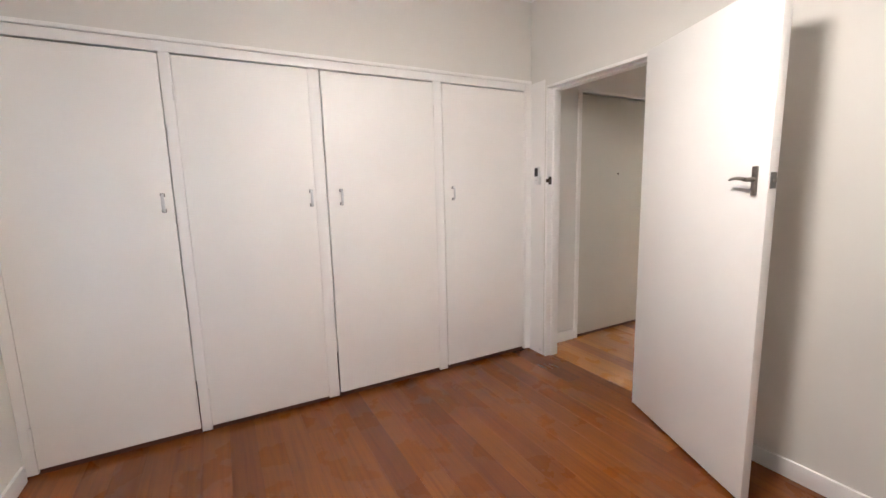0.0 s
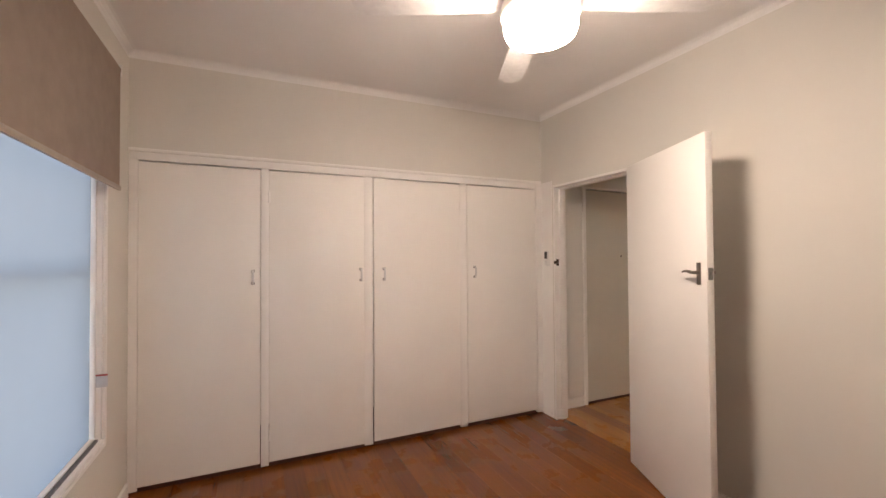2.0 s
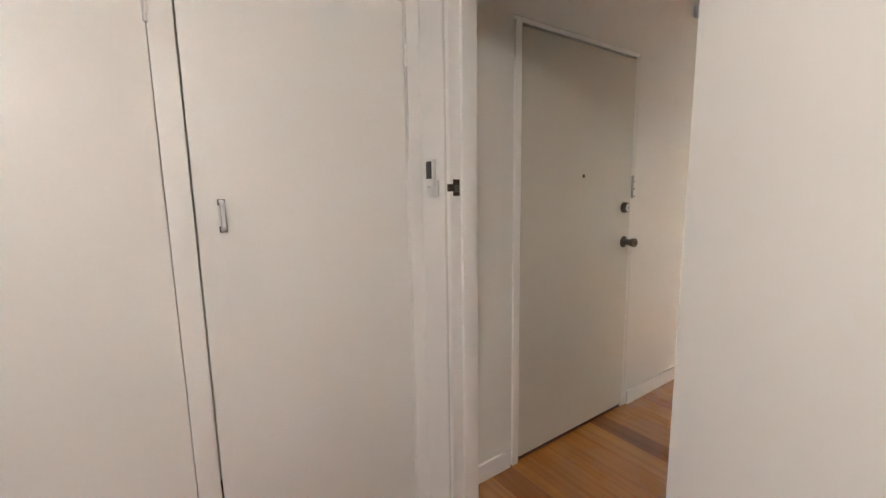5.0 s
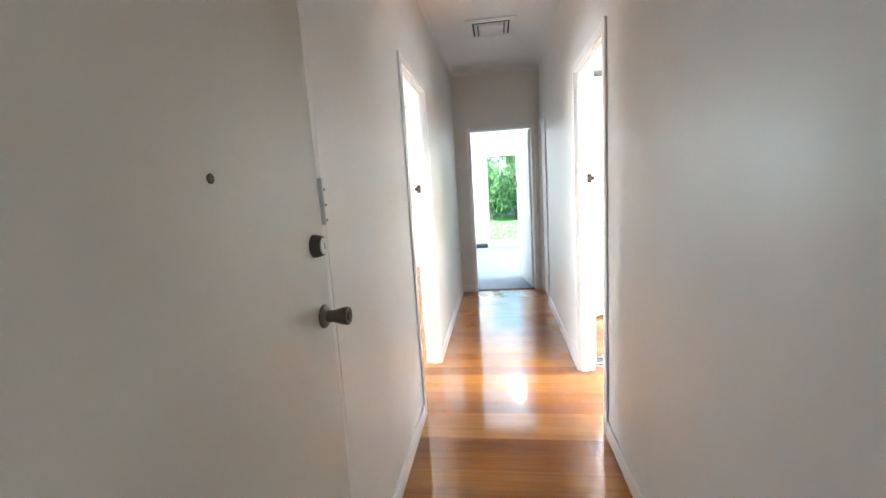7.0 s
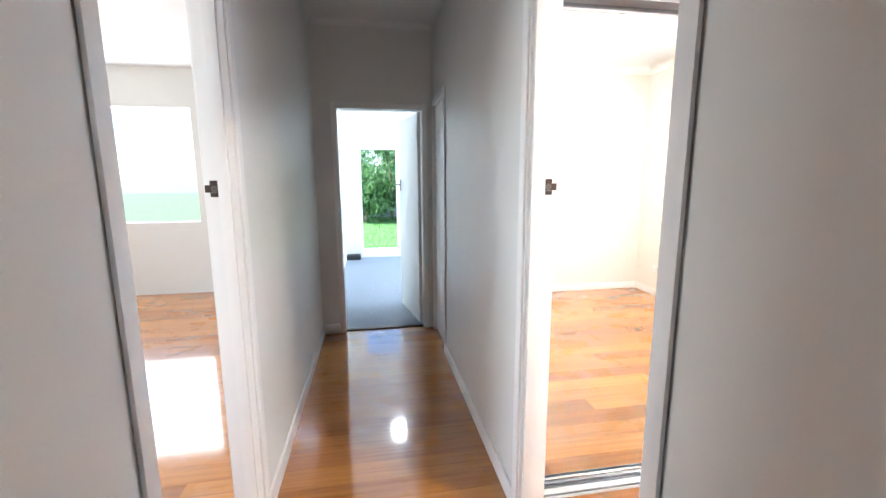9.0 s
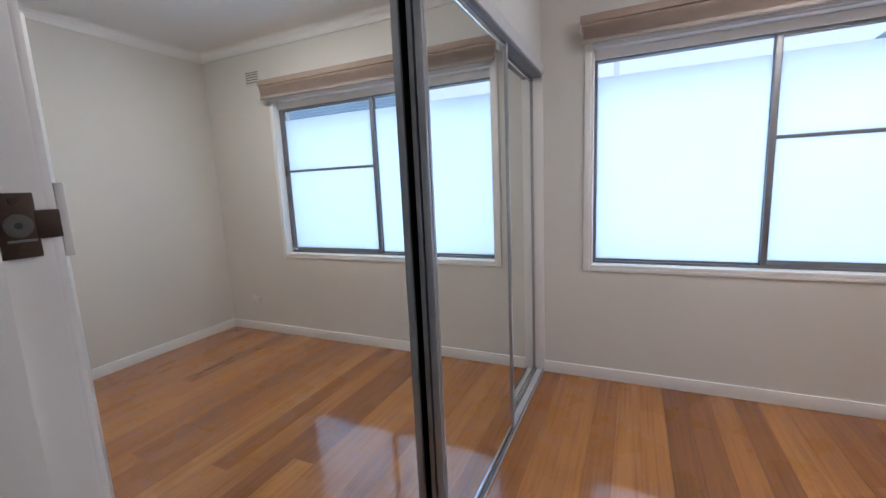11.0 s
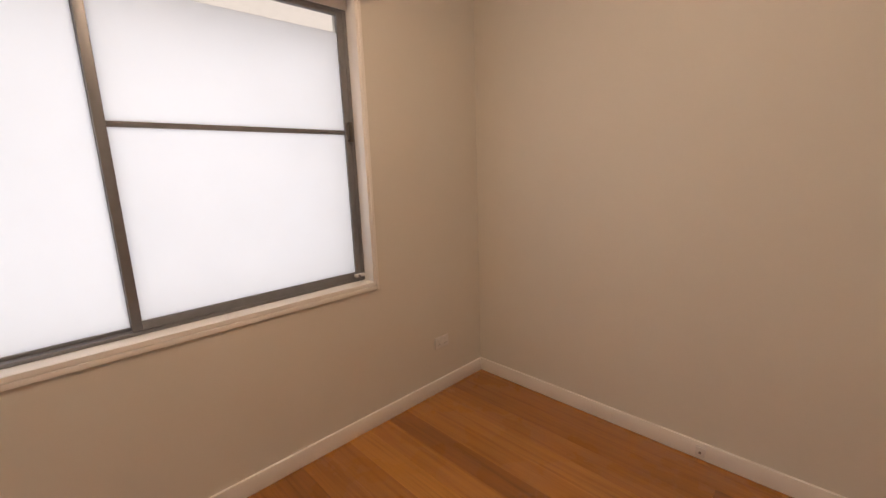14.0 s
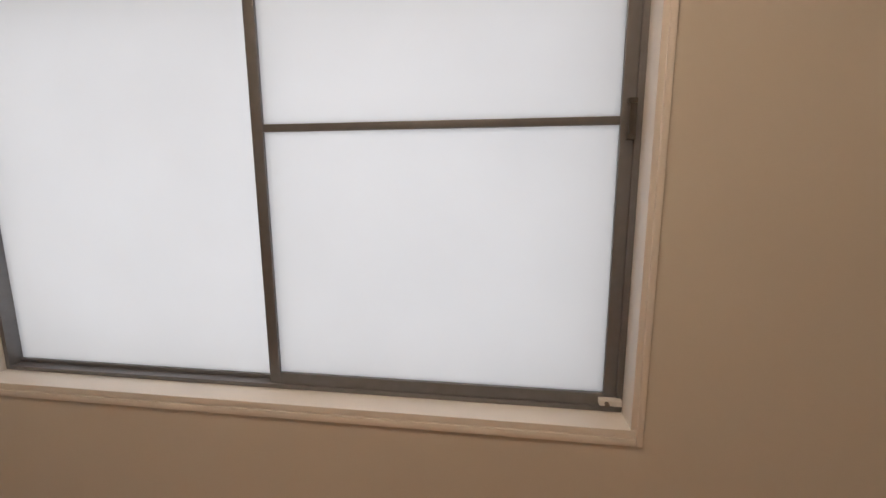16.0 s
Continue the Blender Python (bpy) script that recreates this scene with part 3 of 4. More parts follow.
for z in (1.302, 1.345, 1.388):
    bm = bmesh.new()
    cyl_into(bm, out_y(1.428, z, YL - 0.011), 0.004, 0.003, 0.004, 14)
    part("screw", bm, AGED, sg, smooth=True)

# ---------- front bedroom: built-in wardrobe ----------
wr = thing("built_in_wardrobe", pose(0, 0, 0), "white painted built-in wardrobe with four tall flush doors", "wardrobe")
FR = 0.004
stiles = [(XW + 0.002, -3.040), (-2.350, -2.300), (-1.638, -1.572), (-0.835, -0.772), (-0.064, XD0 - 0.002)]
for a, c in stiles:
    block("stile", (a, FR + (0.008 if a < -1.6 and a > -1.7 else -0.004), 0.012, c, FR + 0.05, 2.033), GLOSS, wr, bevel=0.002)
block("corner_trim", (-0.06, -0.012, 0.014, -0.002, -0.0005, 2.083), GLOSS, wr, bevel=0.005, seg=3)
block("top_rail", (XW + 0.002, FR - 0.004, 2.033, XD0 - 0.002, FR + 0.04, 2.083), GLOSS, wr, bevel=0.002)
block("top_moulding", (XW + 0.002, -0.014, 2.083, XD0 - 0.002, -0.0005, 2.104), GLOSS, wr, bevel=0.004, seg=3)
# Only shaded floor lies under the doors; this dark strip stands for it.
block("shade_strip", (XW + 0.002, 0.020, -0.002, XD0 - 0.002, 0.04, 0.06), SHADE_SILL, wr, "dark strip put in for the shade under the doors", bevel=0)
block("shelf_base", (XW + 0.002, 0.045, 0.06, XD0 - 0.002, 0.59, 0.078), SHADE_SILL, wr, bevel=0)


def wardrobe_door(x0, x1, knob_x, ajar=0.0, hinge_left=True):
    """Flush door with a slim bow handle; ajar in degrees about its hinge side."""
    w = x1 - x0
    hx = x0 if hinge_left else x1
    bm = bmesh.new()
    cube_into(bm, x0 - hx, -0.019, 0.036, x1 - hx, 0, 2.0235)
    soften(bm, 0.002)
    d = part("door", bm, DOORP, wr, smooth=True, at=pose(hx, FR + 0.012, 0, 0, 0, -ajar if hinge_left else ajar))
    kx, kz = knob_x - hx, 1.293
    bm = bmesh.new()
    prev = None
    for k in range(13):
        u = k / 12
        cz = kz - 0.044 + 0.088 * u
        cy = -0.019 - 0.026 * min(1.0, 3.2 * math.sin(math.pi * u)) if 0 < k < 12 else -0.018
        ring = [bm.verts.new((kx + 0.0075 * math.cos(q), cy + 0.0045 * math.sin(q), cz + 0.0035 * math.cos(q) * 0)) for q in [2 * math.pi * j / 8 for j in range(8)]]
        if k in (0, 12):
            for v in ring:
                v.co.z += 0.0035 * (1 if k else -1)
        if prev:
            for j in range(8):
                bm.faces.new((prev[j], prev[(j + 1) % 8], ring[(j + 1) % 8], ring[j]))
        else:
            bm.faces.new(ring)
        prev = ring
    bm.faces.new(prev)
    bmesh.ops.recalc_face_normals(bm, faces=bm.faces[:])
    part("handle", bm, SILVER, d, "slim silver bow handle", smooth=True)
    for z in (1.253, 1.333):
        bm = bmesh.new()
        cube_into(bm, kx - 0.0105, -0.0235, z - 0.009, kx + 0.0105, -0.019, z + 0.009)
        soften(bm, 0.001)
        part("handle_foot", bm, STEEL, d, smooth=True)
    return d


wardrobe_door(-3.0375, -2.3555, -2.400, 0.0, True)
wardrobe_door(-2.298, -1.643, -1.668, 0.7, True)
wardrobe_door(-1.567, -0.837, -1.488, 0.0, False)
wardrobe_door(-0.767, -0.068, -0.700, 0.0, False)
for hx, zs in ((-2.299, (0.22, 1.84)), (-0.836, (0.22, 1.84)), (-3.039, (0.22, 1.84)), (-0.066, (0.22, 1.84))):
    for z in zs:
        bm = bmesh.new()
        cyl_into(bm, Matrix.Translation((hx, -0.009, z)), 0.0055, 0.0055, 0.075, 12)
        part("hinge", bm, GLOSS, wr, smooth=True)

# Paler than the wall around it, partly for the window light it faces.
block("end_panel", (-0.004, -0.158, 0.002, -0.0004, -0.012, 2.083), GLOSS, wr, "white enamelled end panel, paler for the window light it faces", bevel=0)

# remote in its wall cradle
rc = thing("remote_control", pose(XD0 - 0.004, -0.104, 1.394), "white remote control with dark display in a wall cradle", "remote control")
block("cradle", (-0.014, -0.024, -0.062, -0.0005, 0.024, 0.0), WHITE, rc, bevel=0.004)
block("body", (-0.030, -0.0215, -0.055, -0.012, 0.0215, 0.075), WHITE, rc, bevel=0.006, seg=3)
block("display", (-0.0312, -0.0175, 0.004, -0.0295, 0.0175, 0.066), BLACK, rc, "dark display window", bevel=0.0005)
for k in range(3):
    block("button", (-0.0315, -0.013 + 0.009 * k, -0.028, -0.0295, -0.006 + 0.009 * k, -0.021), SILVER, rc, bevel=0.0005)

# nail cap at the foot of the wall
bm = bmesh.new()
lathe_into(bm, [(0.012, 0), (0.012, 0.003), (0.008, 0.005)], Matrix.Translation((XD0 - 0.004, -0.13, 0.035)) @ Matrix.Rotation(radians(-90), 4, 'Y'), 20)
tagged(part("door_stop_cap", bm, WHITE, smooth=True), "small white plastic cap on the wall foot", "door stop")


# ---------- windows ----------
def roller_blind(name, axis, a, b, wall, into, top, bottom, label, tube=0.022, box=None):
    """A roller blind across a..b, hung off a wall plane, dropped from top to bottom."""
    root = thing(name, pose(0, 0, 0), label, "roller blind")

    def dims(u0, v0, z0, u1, v1, z1):
        v0, v1 = wall + into * v0, wall + into * v1
        return (u0, v0, z0, u1, v1, z1) if axis == 'x' else (v0, u0, z0, v1, u1, z1)
    bm = bmesh.new()
    rot = Matrix.Rotation(radians(90), 4, 'Y' if axis == 'x' else 'X')
    mid = ((a + b) / 2, wall + into * 0.05, top) if axis == 'x' else (wall + into * 0.05, (a + b) / 2, top)
    cyl_into(bm, Matrix.Translation(mid) @ rot, tube, tube, b - a, 28)
    part("roller", bm, BLIND, root, smooth=True)
    for u in (a - 0.006, b + 0.001):
        block("bracket", dims(u, 0.001, top - 0.03, u + 0.005, 0.075, top + 0.03), WHITE, root, bevel=0.001)
    # cloth falls from the room side of the roller, with a slight wave
    bm = bmesh.new()
    n = 24
    grid = []
    for i in range(n + 1):
        u = a + 0.012 + (b - a - 0.024) * i / n
        col = []
        for j in range(7):
            z = top - (top - bottom) * j / 6
            v = 0.05 + tube * (0.985) - 0.0025 * math.sin(i * 0.9) * (j / 6)
            col.append(bm.verts.new((u, wall + into * v, z) if axis == 'x' else (wall + into * v, u, z)))
        grid.append(col)
    for c0, c1 in zip(grid, grid[1:]):
        for j in range(6):
            bm.faces.new((c0[j], c0[j + 1], c1[j + 1], c1[j]))
    bmesh.ops.solidify(bm, geom=bm.faces[:], thickness=0.0012)
    part("cloth", bm, BLIND, root, smooth=True)
    block("bottom_rail", dims(a + 0.012, 0.05 + tube - 0.007, bottom - 0.022, b - 0.012, 0.05 + tube + 0.006, bottom + 0.002), RAIL, root, bevel=0.004)
    if box:
        block("cover_board", dims(*box), BLIND, root, bevel=0.003)
    return root


# front window
w1 = thing("window_1", pose(0, 0, 0), "white framed window with frosted panes", "window", kind="structure")
y0, y1, z0, z1 = W1
xo = XW - 0.038
for nm, d in (("reveal", (XW - 0.2, y0, z0, XW + 0.004, y0 + 0.018, z1)), ("reveal", (XW - 0.2, y1 - 0.018, z0, XW + 0.004, y1, z1)),
              ("reveal", (XW - 0.2, y0 + 0.018, z1 - 0.018, XW + 0.004, y1 - 0.018, z1)), ("window_sill", (XW - 0.2, y0 - 0.0, z0, XW + 0.012, y1 + 0.0, z0 + 0.02))):
    block(nm, d, GLOSS, w1, bevel=0.002)
for nm, d in (("architrave", (XW + 0.001, y1, z0 - 0.022, XW + 0.016, y1 + 0.024, z1 + 0.055)), ("architrave", (XW + 0.001, y0 - 0.055, z0 - 0.022, XW + 0.016, y0, z1 + 0.055)),
              ("architrave", (XW + 0.001, y0, z0 - 0.022, XW + 0.016, y1, z0 - 0.002)), ("architrave", (XW + 0.001, y0, z1, XW + 0.016, y1, z1 + 0.055))):
    block(nm, d, GLOSS, w1, bevel=0.004)
for nm, d in (("window_frame", (xo - 0.02, y0 + 0.018, z0 + 0.02, xo + 0.02, y0 + 0.05, z1 - 0.018)), ("window_frame", (xo - 0.02, y1 - 0.032, z0 + 0.02, xo + 0.02, y1 - 0.018, z1 - 0.018)),
              ("window_frame", (xo - 0.02, y0 + 0.05, z0 + 0.02, xo + 0.02, y1 - 0.032, z0 + 0.038)), ("window_frame", (xo - 0.02, y0 + 0.05, z1 - 0.05, xo + 0.02, y1 - 0.032, z1 - 0.018)),
              ("meeting_rail", (xo - 0.09, y0 + 0.05, 1.365, xo - 0.07, y1 - 0.032, 1.395))):
    block(nm, d, GLOSS, w1, bevel=0.002)
block("pane", (xo - 0.004, y0 + 0.05, z0 + 0.038, xo, y1 - 0.040, z1 - 0.05), FROSTED, w1, "frosted glass pane", bevel=0)
block("clear_edge", (xo - 0.004, y1 - 0.040, z0 + 0.038, xo, y1 - 0.032, z1 - 0.05), GLASS, w1, "clear glass edge beside the frosting", bevel=0).visible_shadow = False
block("sill_track", (xo + 0.02, y0 + 0.05, z0 + 0.02, xo + 0.034, y1 - 0.032, z0 + 0.032), BLACK, w1, "dark sash track", bevel=0.001)
catch = thing("window_catch", pose(XW + 0.008, y1 - 0.018, 0.82), "grey window catch with a strip of red tape", "window catch")
block("body", (-0.024, -0.012, -0.035, 0.024, -0.0005, 0.03), SILVER, catch, bevel=0.003)
block("tape", (-0.024, -0.0135, 0.022, 0.024, -0.0115, 0.03), RED, catch, "red tape", bevel=0.0005)
roller_blind("fabric_blind", 'y', -2.36, -0.455, XW, 1, 2.40, 1.795, "taupe roller blind drawn halfway over the window")

# back window
w2 = thing("window_2", pose(0, 0, 0), "wide aluminium sliding window with frosted film and white trim", "window", kind="structure")
x0, x1, z0, z1 = W2
yo = Y2S - 0.105
for nm, d in (("reveal", (x0, Y2S - 0.2, z0, x0 + 0.018, Y2S + 0.004, z1)), ("reveal", (x1 - 0.018, Y2S - 0.2, z0, x1, Y2S + 0.004, z1)),
              ("reveal", (x0 + 0.018, Y2S - 0.2, z1 - 0.018, x1 - 0.018, Y2S + 0.004, z1)), ("window_sill", (x0, Y2S - 0.2, z0, x1, Y2S + 0.006, z0 + 0.02))):
    block(nm, d, GLOSS, w2, bevel=0.002)
for nm, d in (("architrave", (x0 - 0.012, Y2S + 0.001, z0 - 0.022, x0 + 0.004, Y2S + 0.010, z1 + 0.05)), ("architrave", (x1 - 0.004, Y2S + 0.001, z0 - 0.022, x1 + 0.036, Y2S + 0.013, z1 + 0.05)),
              ("architrave", (x0 + 0.004, Y2S + 0.001, z0 - 0.022, x1 - 0.004, Y2S + 0.010, z0 - 0.001)), ("architrave", (x0 + 0.004, Y2S + 0.001, z1 - 0.004, x1 - 0.004, Y2S + 0.013, z1 + 0.05))):
    block(nm, d, GLOSS, w2, bevel=0.004)
gz0, gz1, gm = z0 + 0.02, z1 - 0.018, 2.0
for nm, d in (("window_frame", (x0 + 0.018, yo - 0.03, gz0, x0 + 0.034, yo + 0.03, gz1)), ("window_frame", (x1 - 0.034, yo - 0.03, gz0, x1 - 0.018, yo + 0.03, gz1)),
              ("window_frame", (x0 + 0.034, yo - 0.03, gz0, x1 - 0.034, yo + 0.03, gz0 + 0.014)), ("window_frame", (x0 + 0.034, yo - 0.03, 2.105, x1 - 0.034, yo + 0.03, gz1)),
              # fixed sash towards the wardrobe
              ("mullion", (gm - 0.012, yo - 0.024, gz0 + 0.014, gm + 0.012, yo - 0.002, 2.105)),
              # sliding sash
              ("sash_stile", (gm - 0.022, yo + 0.002, gz0 + 0.014, gm + 0.010, yo + 0.024, 2.105)), ("sash_stile", (x0 + 0.034, yo + 0.002, gz0 + 0.014, x0 + 0.066, yo + 0.024, 2.105)),
              ("sash_rail", (x0 + 0.066, yo + 0.002, gz0 + 0.014, gm - 0.022, yo + 0.024, gz0 + 0.048)), ("sash_rail", (x0 + 0.066, yo + 0.002, 2.092, gm - 0.022, yo + 0.024, 2.105)),
              ("glazing_bar", (x0 + 0.066, yo + 0.003, 1.550, gm - 0.022, yo + 0.022, 1.570)),
              ("sash_rail", (gm + 0.012, yo - 0.024, gz0 + 0.014, x1 - 0.034, yo - 0.002, gz0 + 0.026))):
    block(nm, d, ALU, w2, bevel=0.0015)
FZ = 2.016
block("pane", (gm + 0.012, yo - 0.015, gz0 + 0.026, x1 - 0.034, yo - 0.011, FZ), FILM, w2, "frosted film on the glass", bevel=0)
block("pane", (x0 + 0.066, yo + 0.010, gz0 + 0.048, gm - 0.022, yo + 0.014, 1.550), FILM, w2, "frosted film on the glass", bevel=0)
block("pane", (x0 + 0.066, yo + 0.010, 1.570, gm - 0.022, yo + 0.014, FZ), FILM, w2, "frosted film on the glass", bevel=0)
for d in ((gm + 0.012, yo - 0.015, FZ, x1 - 0.034, yo - 0.011, 2.105), (x0 + 0.066, yo + 0.010, FZ, gm - 0.022, yo + 0.014, 2.092)):
    block("pane", d, GLASS, w2, "clear strip of glass above the film", bevel=0).visible_shadow = False
lk = thing("window_lock", pose(x0 + 0.05, yo + 0.034, 0.835), "small white key lock on the sash corner", "window lock")
block("body", (-0.028, -0.010, -0.006, 0.030, 0.012, 0.010), WHITE, lk, bevel=0.003)
bm = bmesh.new()
cyl_into(bm, Matrix.Translation((0.012, 0.014, 0.002)) @ Matrix.Rotation(radians(90), 4, 'X'), 0.006, 0.006, 0.012, 16)
part("barrel", bm, STEEL, lk, smooth=True)
hd = thing("sash_handle", pose(x0 + 0.048, yo + 0.024, 1.56), "grey pull handle on the sliding sash", "window handle")
block("grip", (-0.012, 0.013, -0.036, 0.004, 0.021, 0.036), AGED, hd, bevel=0.002)
for z in (-0.046, 0.036):
    block("foot", (-0.013, -0.0005, z, 0.007, 0.021, z + 0.012), AGED, hd, bevel=0.002)
roller_blind("fabric_blind", 'x', 0.945, 3.015, Y2S, 1, 2.285, 2.205, "taupe roller blind rolled up above the window", tube=0.028,
             box=(0.938, 0.002, 2.30, 3.022, 0.088, 2.345))
block("head_trim", (x0 + 0.02, Y2S - 0.07, 2.115, x1 - 0.02, Y2S - 0.062, 2.17), GLOSS, w2, bevel=0.002)

# ---------- mirrored wardrobe ----------
mw = thing("mirror_wardrobe", pose(0, 0, 0), "built-in wardrobe with three sliding mirror doors", "wardrobe")
YN = YR - 0.1
block("bottom_track", (X2M, Y2S + 0.016, 0.0, X2M + 0.105, YN - 0.002, 0.012), SILVER, mw, "pale aluminium floor track", bevel=0.002)
for xx in (0.004, 0.050, 0.098):
    block("track_rib", (X2M + xx, Y2S + 0.016, 0.012, X2M + xx + 0.004, YN - 0.002, 0.022), ALU, mw, bevel=0.001)
block("top_track", (X2M, Y2S + 0.016, 2.045, X2M + 0.105, YN - 0.002, 2.108), ALU, mw, "grey aluminium head track", bevel=0.002)
block("fascia", (X2M - 0.012, Y2S + 0.016, 2.06, X2M - 0.0005, YN - 0.002, 2.125), SILVER, mw, bevel=0.003)
block("side_jamb", (X2M - 0.006, Y2S + 0.001, 0, X2M + 0.11, Y2S + 0.016, 2.06), GLOSS, mw, bevel=0.002)
block("side_jamb", (X2M - 0.006, YN - 0.016, 0, X2M + 0.11, YN - 0.001, 2.06), GLOSS, mw, bevel=0.002)


def mirror_door(ya, yb, xf):
    d = block("mirror_pane", (xf + 0.006, ya + 0.02, 0.05, xf + 0.010, yb - 0.02, 2.02), MIRROR, mw, "large clear mirror pane", bevel=0)
    block("backing", (xf + 0.0105, ya + 0.01, 0.03, xf + 0.016, yb - 0.01, 2.03), DARK, d, bevel=0)
    for y in (ya, yb):
        bm = bmesh.new()
        s = 1 if y == ya else -1
        cube_into(bm, xf, y, 0.024, xf + 0.026, y + s * 0.012, 2.045)
        cube_into(bm, xf - 0.003, y + s * 0.0125, 0.024, xf + 0.012, y + s * 0.026, 2.045)
        soften(bm, 0.0025, 3)
        part("stile", bm, BRUSHED, d, "bright aluminium stile", smooth=True)
    block("rail", (xf, ya + 0.026, 0.024, xf + 0.012, yb - 0.026, 0.052), CHROME, d, bevel=0.003)
    block("rail", (xf, ya + 0.026, 2.018, xf + 0.012, yb - 0.026, 2.045), CHROME, d, bevel=0.003)


mirror_door(-3.055, -2.12, X2M + 0.012)
mirror_door(-2.165, YN - 0.018, X2M + 0.058)
mirror_door(Y2S + 0.018, -3.02, X2M + 0.058)


# ---------- small fixtures ----------
def outlet(m, label):
    root = thing("power_outlet", m, label, "power outlet")
    block("plate", (-0.057, -0.008, -0.036, 0.057, -0.0005, 0.036), WHITE, root, bevel=0.003)
    for dx in (-0.028, 0.028):
        block("switch", (dx - 0.006, -0.012, 0.008, dx + 0.006, -0.007, 0.026), WHITE, root, bevel=0.001)
        for sx, r in ((-0.006, 25), (0.006, -25)):
            bm = bmesh.new()
            cube_into(bm, -0.001, -0.0088, -0.006, 0.001, -0.0075, 0.004)
            part("slot", bm, BLACK, root, at=pose(dx + sx, 0, -0.012, 0, r, 0))
    return root


outlet(pose(0.535, Y2S, 0.32, 0, 0, 180), "white double power outlet above the skirting board")
sk = thing("cable_socket", pose(X2W + 0.014, -2.50, 0.045), "small white cable socket on the skirting board", "socket")
block("body", (0.0005, -0.020, -0.022, 0.016, 0.020, 0.024), WHITE, sk, bevel=0.003)
bm = bmesh.new()
cyl_into(bm, Matrix.Translation((0.017, 0, 0)) @ Matrix.Rotation(radians(90), 4, 'Y'), 0.006, 0.005, 0.008, 14)
part("plug", bm, STEEL, sk, smooth=True)

vt = thing("wall_vent", pose(0.80, Y2S, 2.40), "white plaster wall vent with five slots", "wall vent")
block("frame", (-0.085, 0.0005, -0.058, 0.085, 0.006, 0.058), WALL, vt, bevel=0.002)
for k in range(5):
    block("slat", (-0.075, 0.006, -0.05 + 0.021 * k, 0.075, 0.014, -0.038 + 0.021 * k), WALL, vt, bevel=0.002)
    block("slot", (-0.073, 0.0055, -0.0375 + 0.021 * k, 0.073, 0.0072, -0.030 + 0.021 * k), DARK, vt, bevel=0)

hv = thing("ceiling_vent", pose(4.14, -0.525, CEIL_Z), "white ceiling air vent with a dropped centre panel", "ceiling vent")
block("frame", (-0.21, -0.21, -0.014, 0.21, 0.21, -0.0005), WHITE, hv, bevel=0.003)
block("throat", (-0.155, -0.155, -0.0145, 0.155, 0.155, -0.0115), DARK, hv, bevel=0)
for a in (-1, 1):
    block("louvre", (-0.145, a * 0.128 - 0.012, -0.022, 0.145, a * 0.128 + 0.012, -0.015), SILVER, hv, bevel=0.002)
    block("louvre", (a * 0.128 - 0.012, -0.112, -0.022, a * 0.128 + 0.012, 0.112, -0.015), SILVER, hv, bevel=0.002)
block("centre_panel", (-0.105, -0.105, -0.030, 0.105, 0.105, -0.0145), WHITE, hv, bevel=0.004)


def ceiling_lamp(name, x, y, r, drop, material, label):
    root = thing(name, pose(x, y, CEIL_Z), label, "ceiling light")
    bm = bmesh.new()
    lathe_into(bm, [(r * 0.86, -0.0005), (r * 0.9, -0.012), (r * 0.9, -0.022)], Matrix.Identity(4), 36)
    part("base", bm, WHITE, root, smooth=True)
    bm = bmesh.new()
    prof = [(r, -0.0225)] + [(r * math.cos(q), -0.0225 - drop * math.sin(q)) for q in (0.2, 0.5, 0.8, 1.1, 1.35, 1.5)]
    lathe_into(bm, prof, Matrix.Identity(4), 40)
    part("diffuser", bm, material, root, smooth=True)
    return root


ceiling_lamp("ceiling_light_hall", 3.42, -0.52, 0.155, 0.075, OPAL, "round opal glass ceiling light, unlit")
ceiling_lamp("ceiling_light_bedroom", 1.70, -2.74, 0.19, 0.05, LAMP2, "round opal ceiling light, lit warm")
ceiling_lamp("ceiling_light_living", 8.05, -0.90, 0.17, 0.05, LAMP3, "round opal ceiling light in the living room, lit")
sd = thing("door_chime", pose(2.03, YL, 2.43), "small grey sensor fixed high on the wall", "sensor")
block("body", (-0.022, -0.03, -0.035, 0.022, -0.0005, 0.03), SILVER, sd, bevel=0.005)
bm = bmesh.new()
cyl_into(bm, Matrix.Translation((0, -0.032, -0.012)) @ Matrix.Rotation(radians(90), 4, 'X'), 0.010, 0.008, 0.008, 18)
part("lens", bm, BLACK, sd, smooth=True)

# ---------- ceiling fan ----------
FX, FY = -1.39, -1.80
fan = thing("ceiling_fan", pose(FX, FY, CEIL_Z), "white four-blade ceiling fan with a lit round lamp", "ceiling fan")
bm = bmesh.new()
lathe_into(bm, [(0.075, -0.0005), (0.078, -0.03), (0.05, -0.07), (0.02, -0.085)], Matrix.Identity(4), 36)
part("canopy", bm, SILVER, fan, smooth=True)
bm = bmesh.new()
lathe_into(bm, [(0.016, -0.08), (0.016, -0.17)], Matrix.Identity(4), 20)
part("down_rod", bm, SILVER, fan, smooth=True)
bm = bmesh.new()
lathe_into(bm, [(0.05, -0.165), (0.11, -0.185), (0.135, -0.22), (0.135, -0.29), (0.12, -0.315)], Matrix.Identity(4), 40)
part("motor_housing", bm, SILVER, fan, "silver-grey motor housing", smooth=True)
bm = bmesh.new()
lathe_into(bm, [(0.138, -0.308), (0.15, -0.314), (0.152, -0.352), (0.147, -0.358)], Matrix.Identity(4), 44)
part("lamp_ring", bm, WHITE, fan, smooth=True)
bm = bmesh.new()
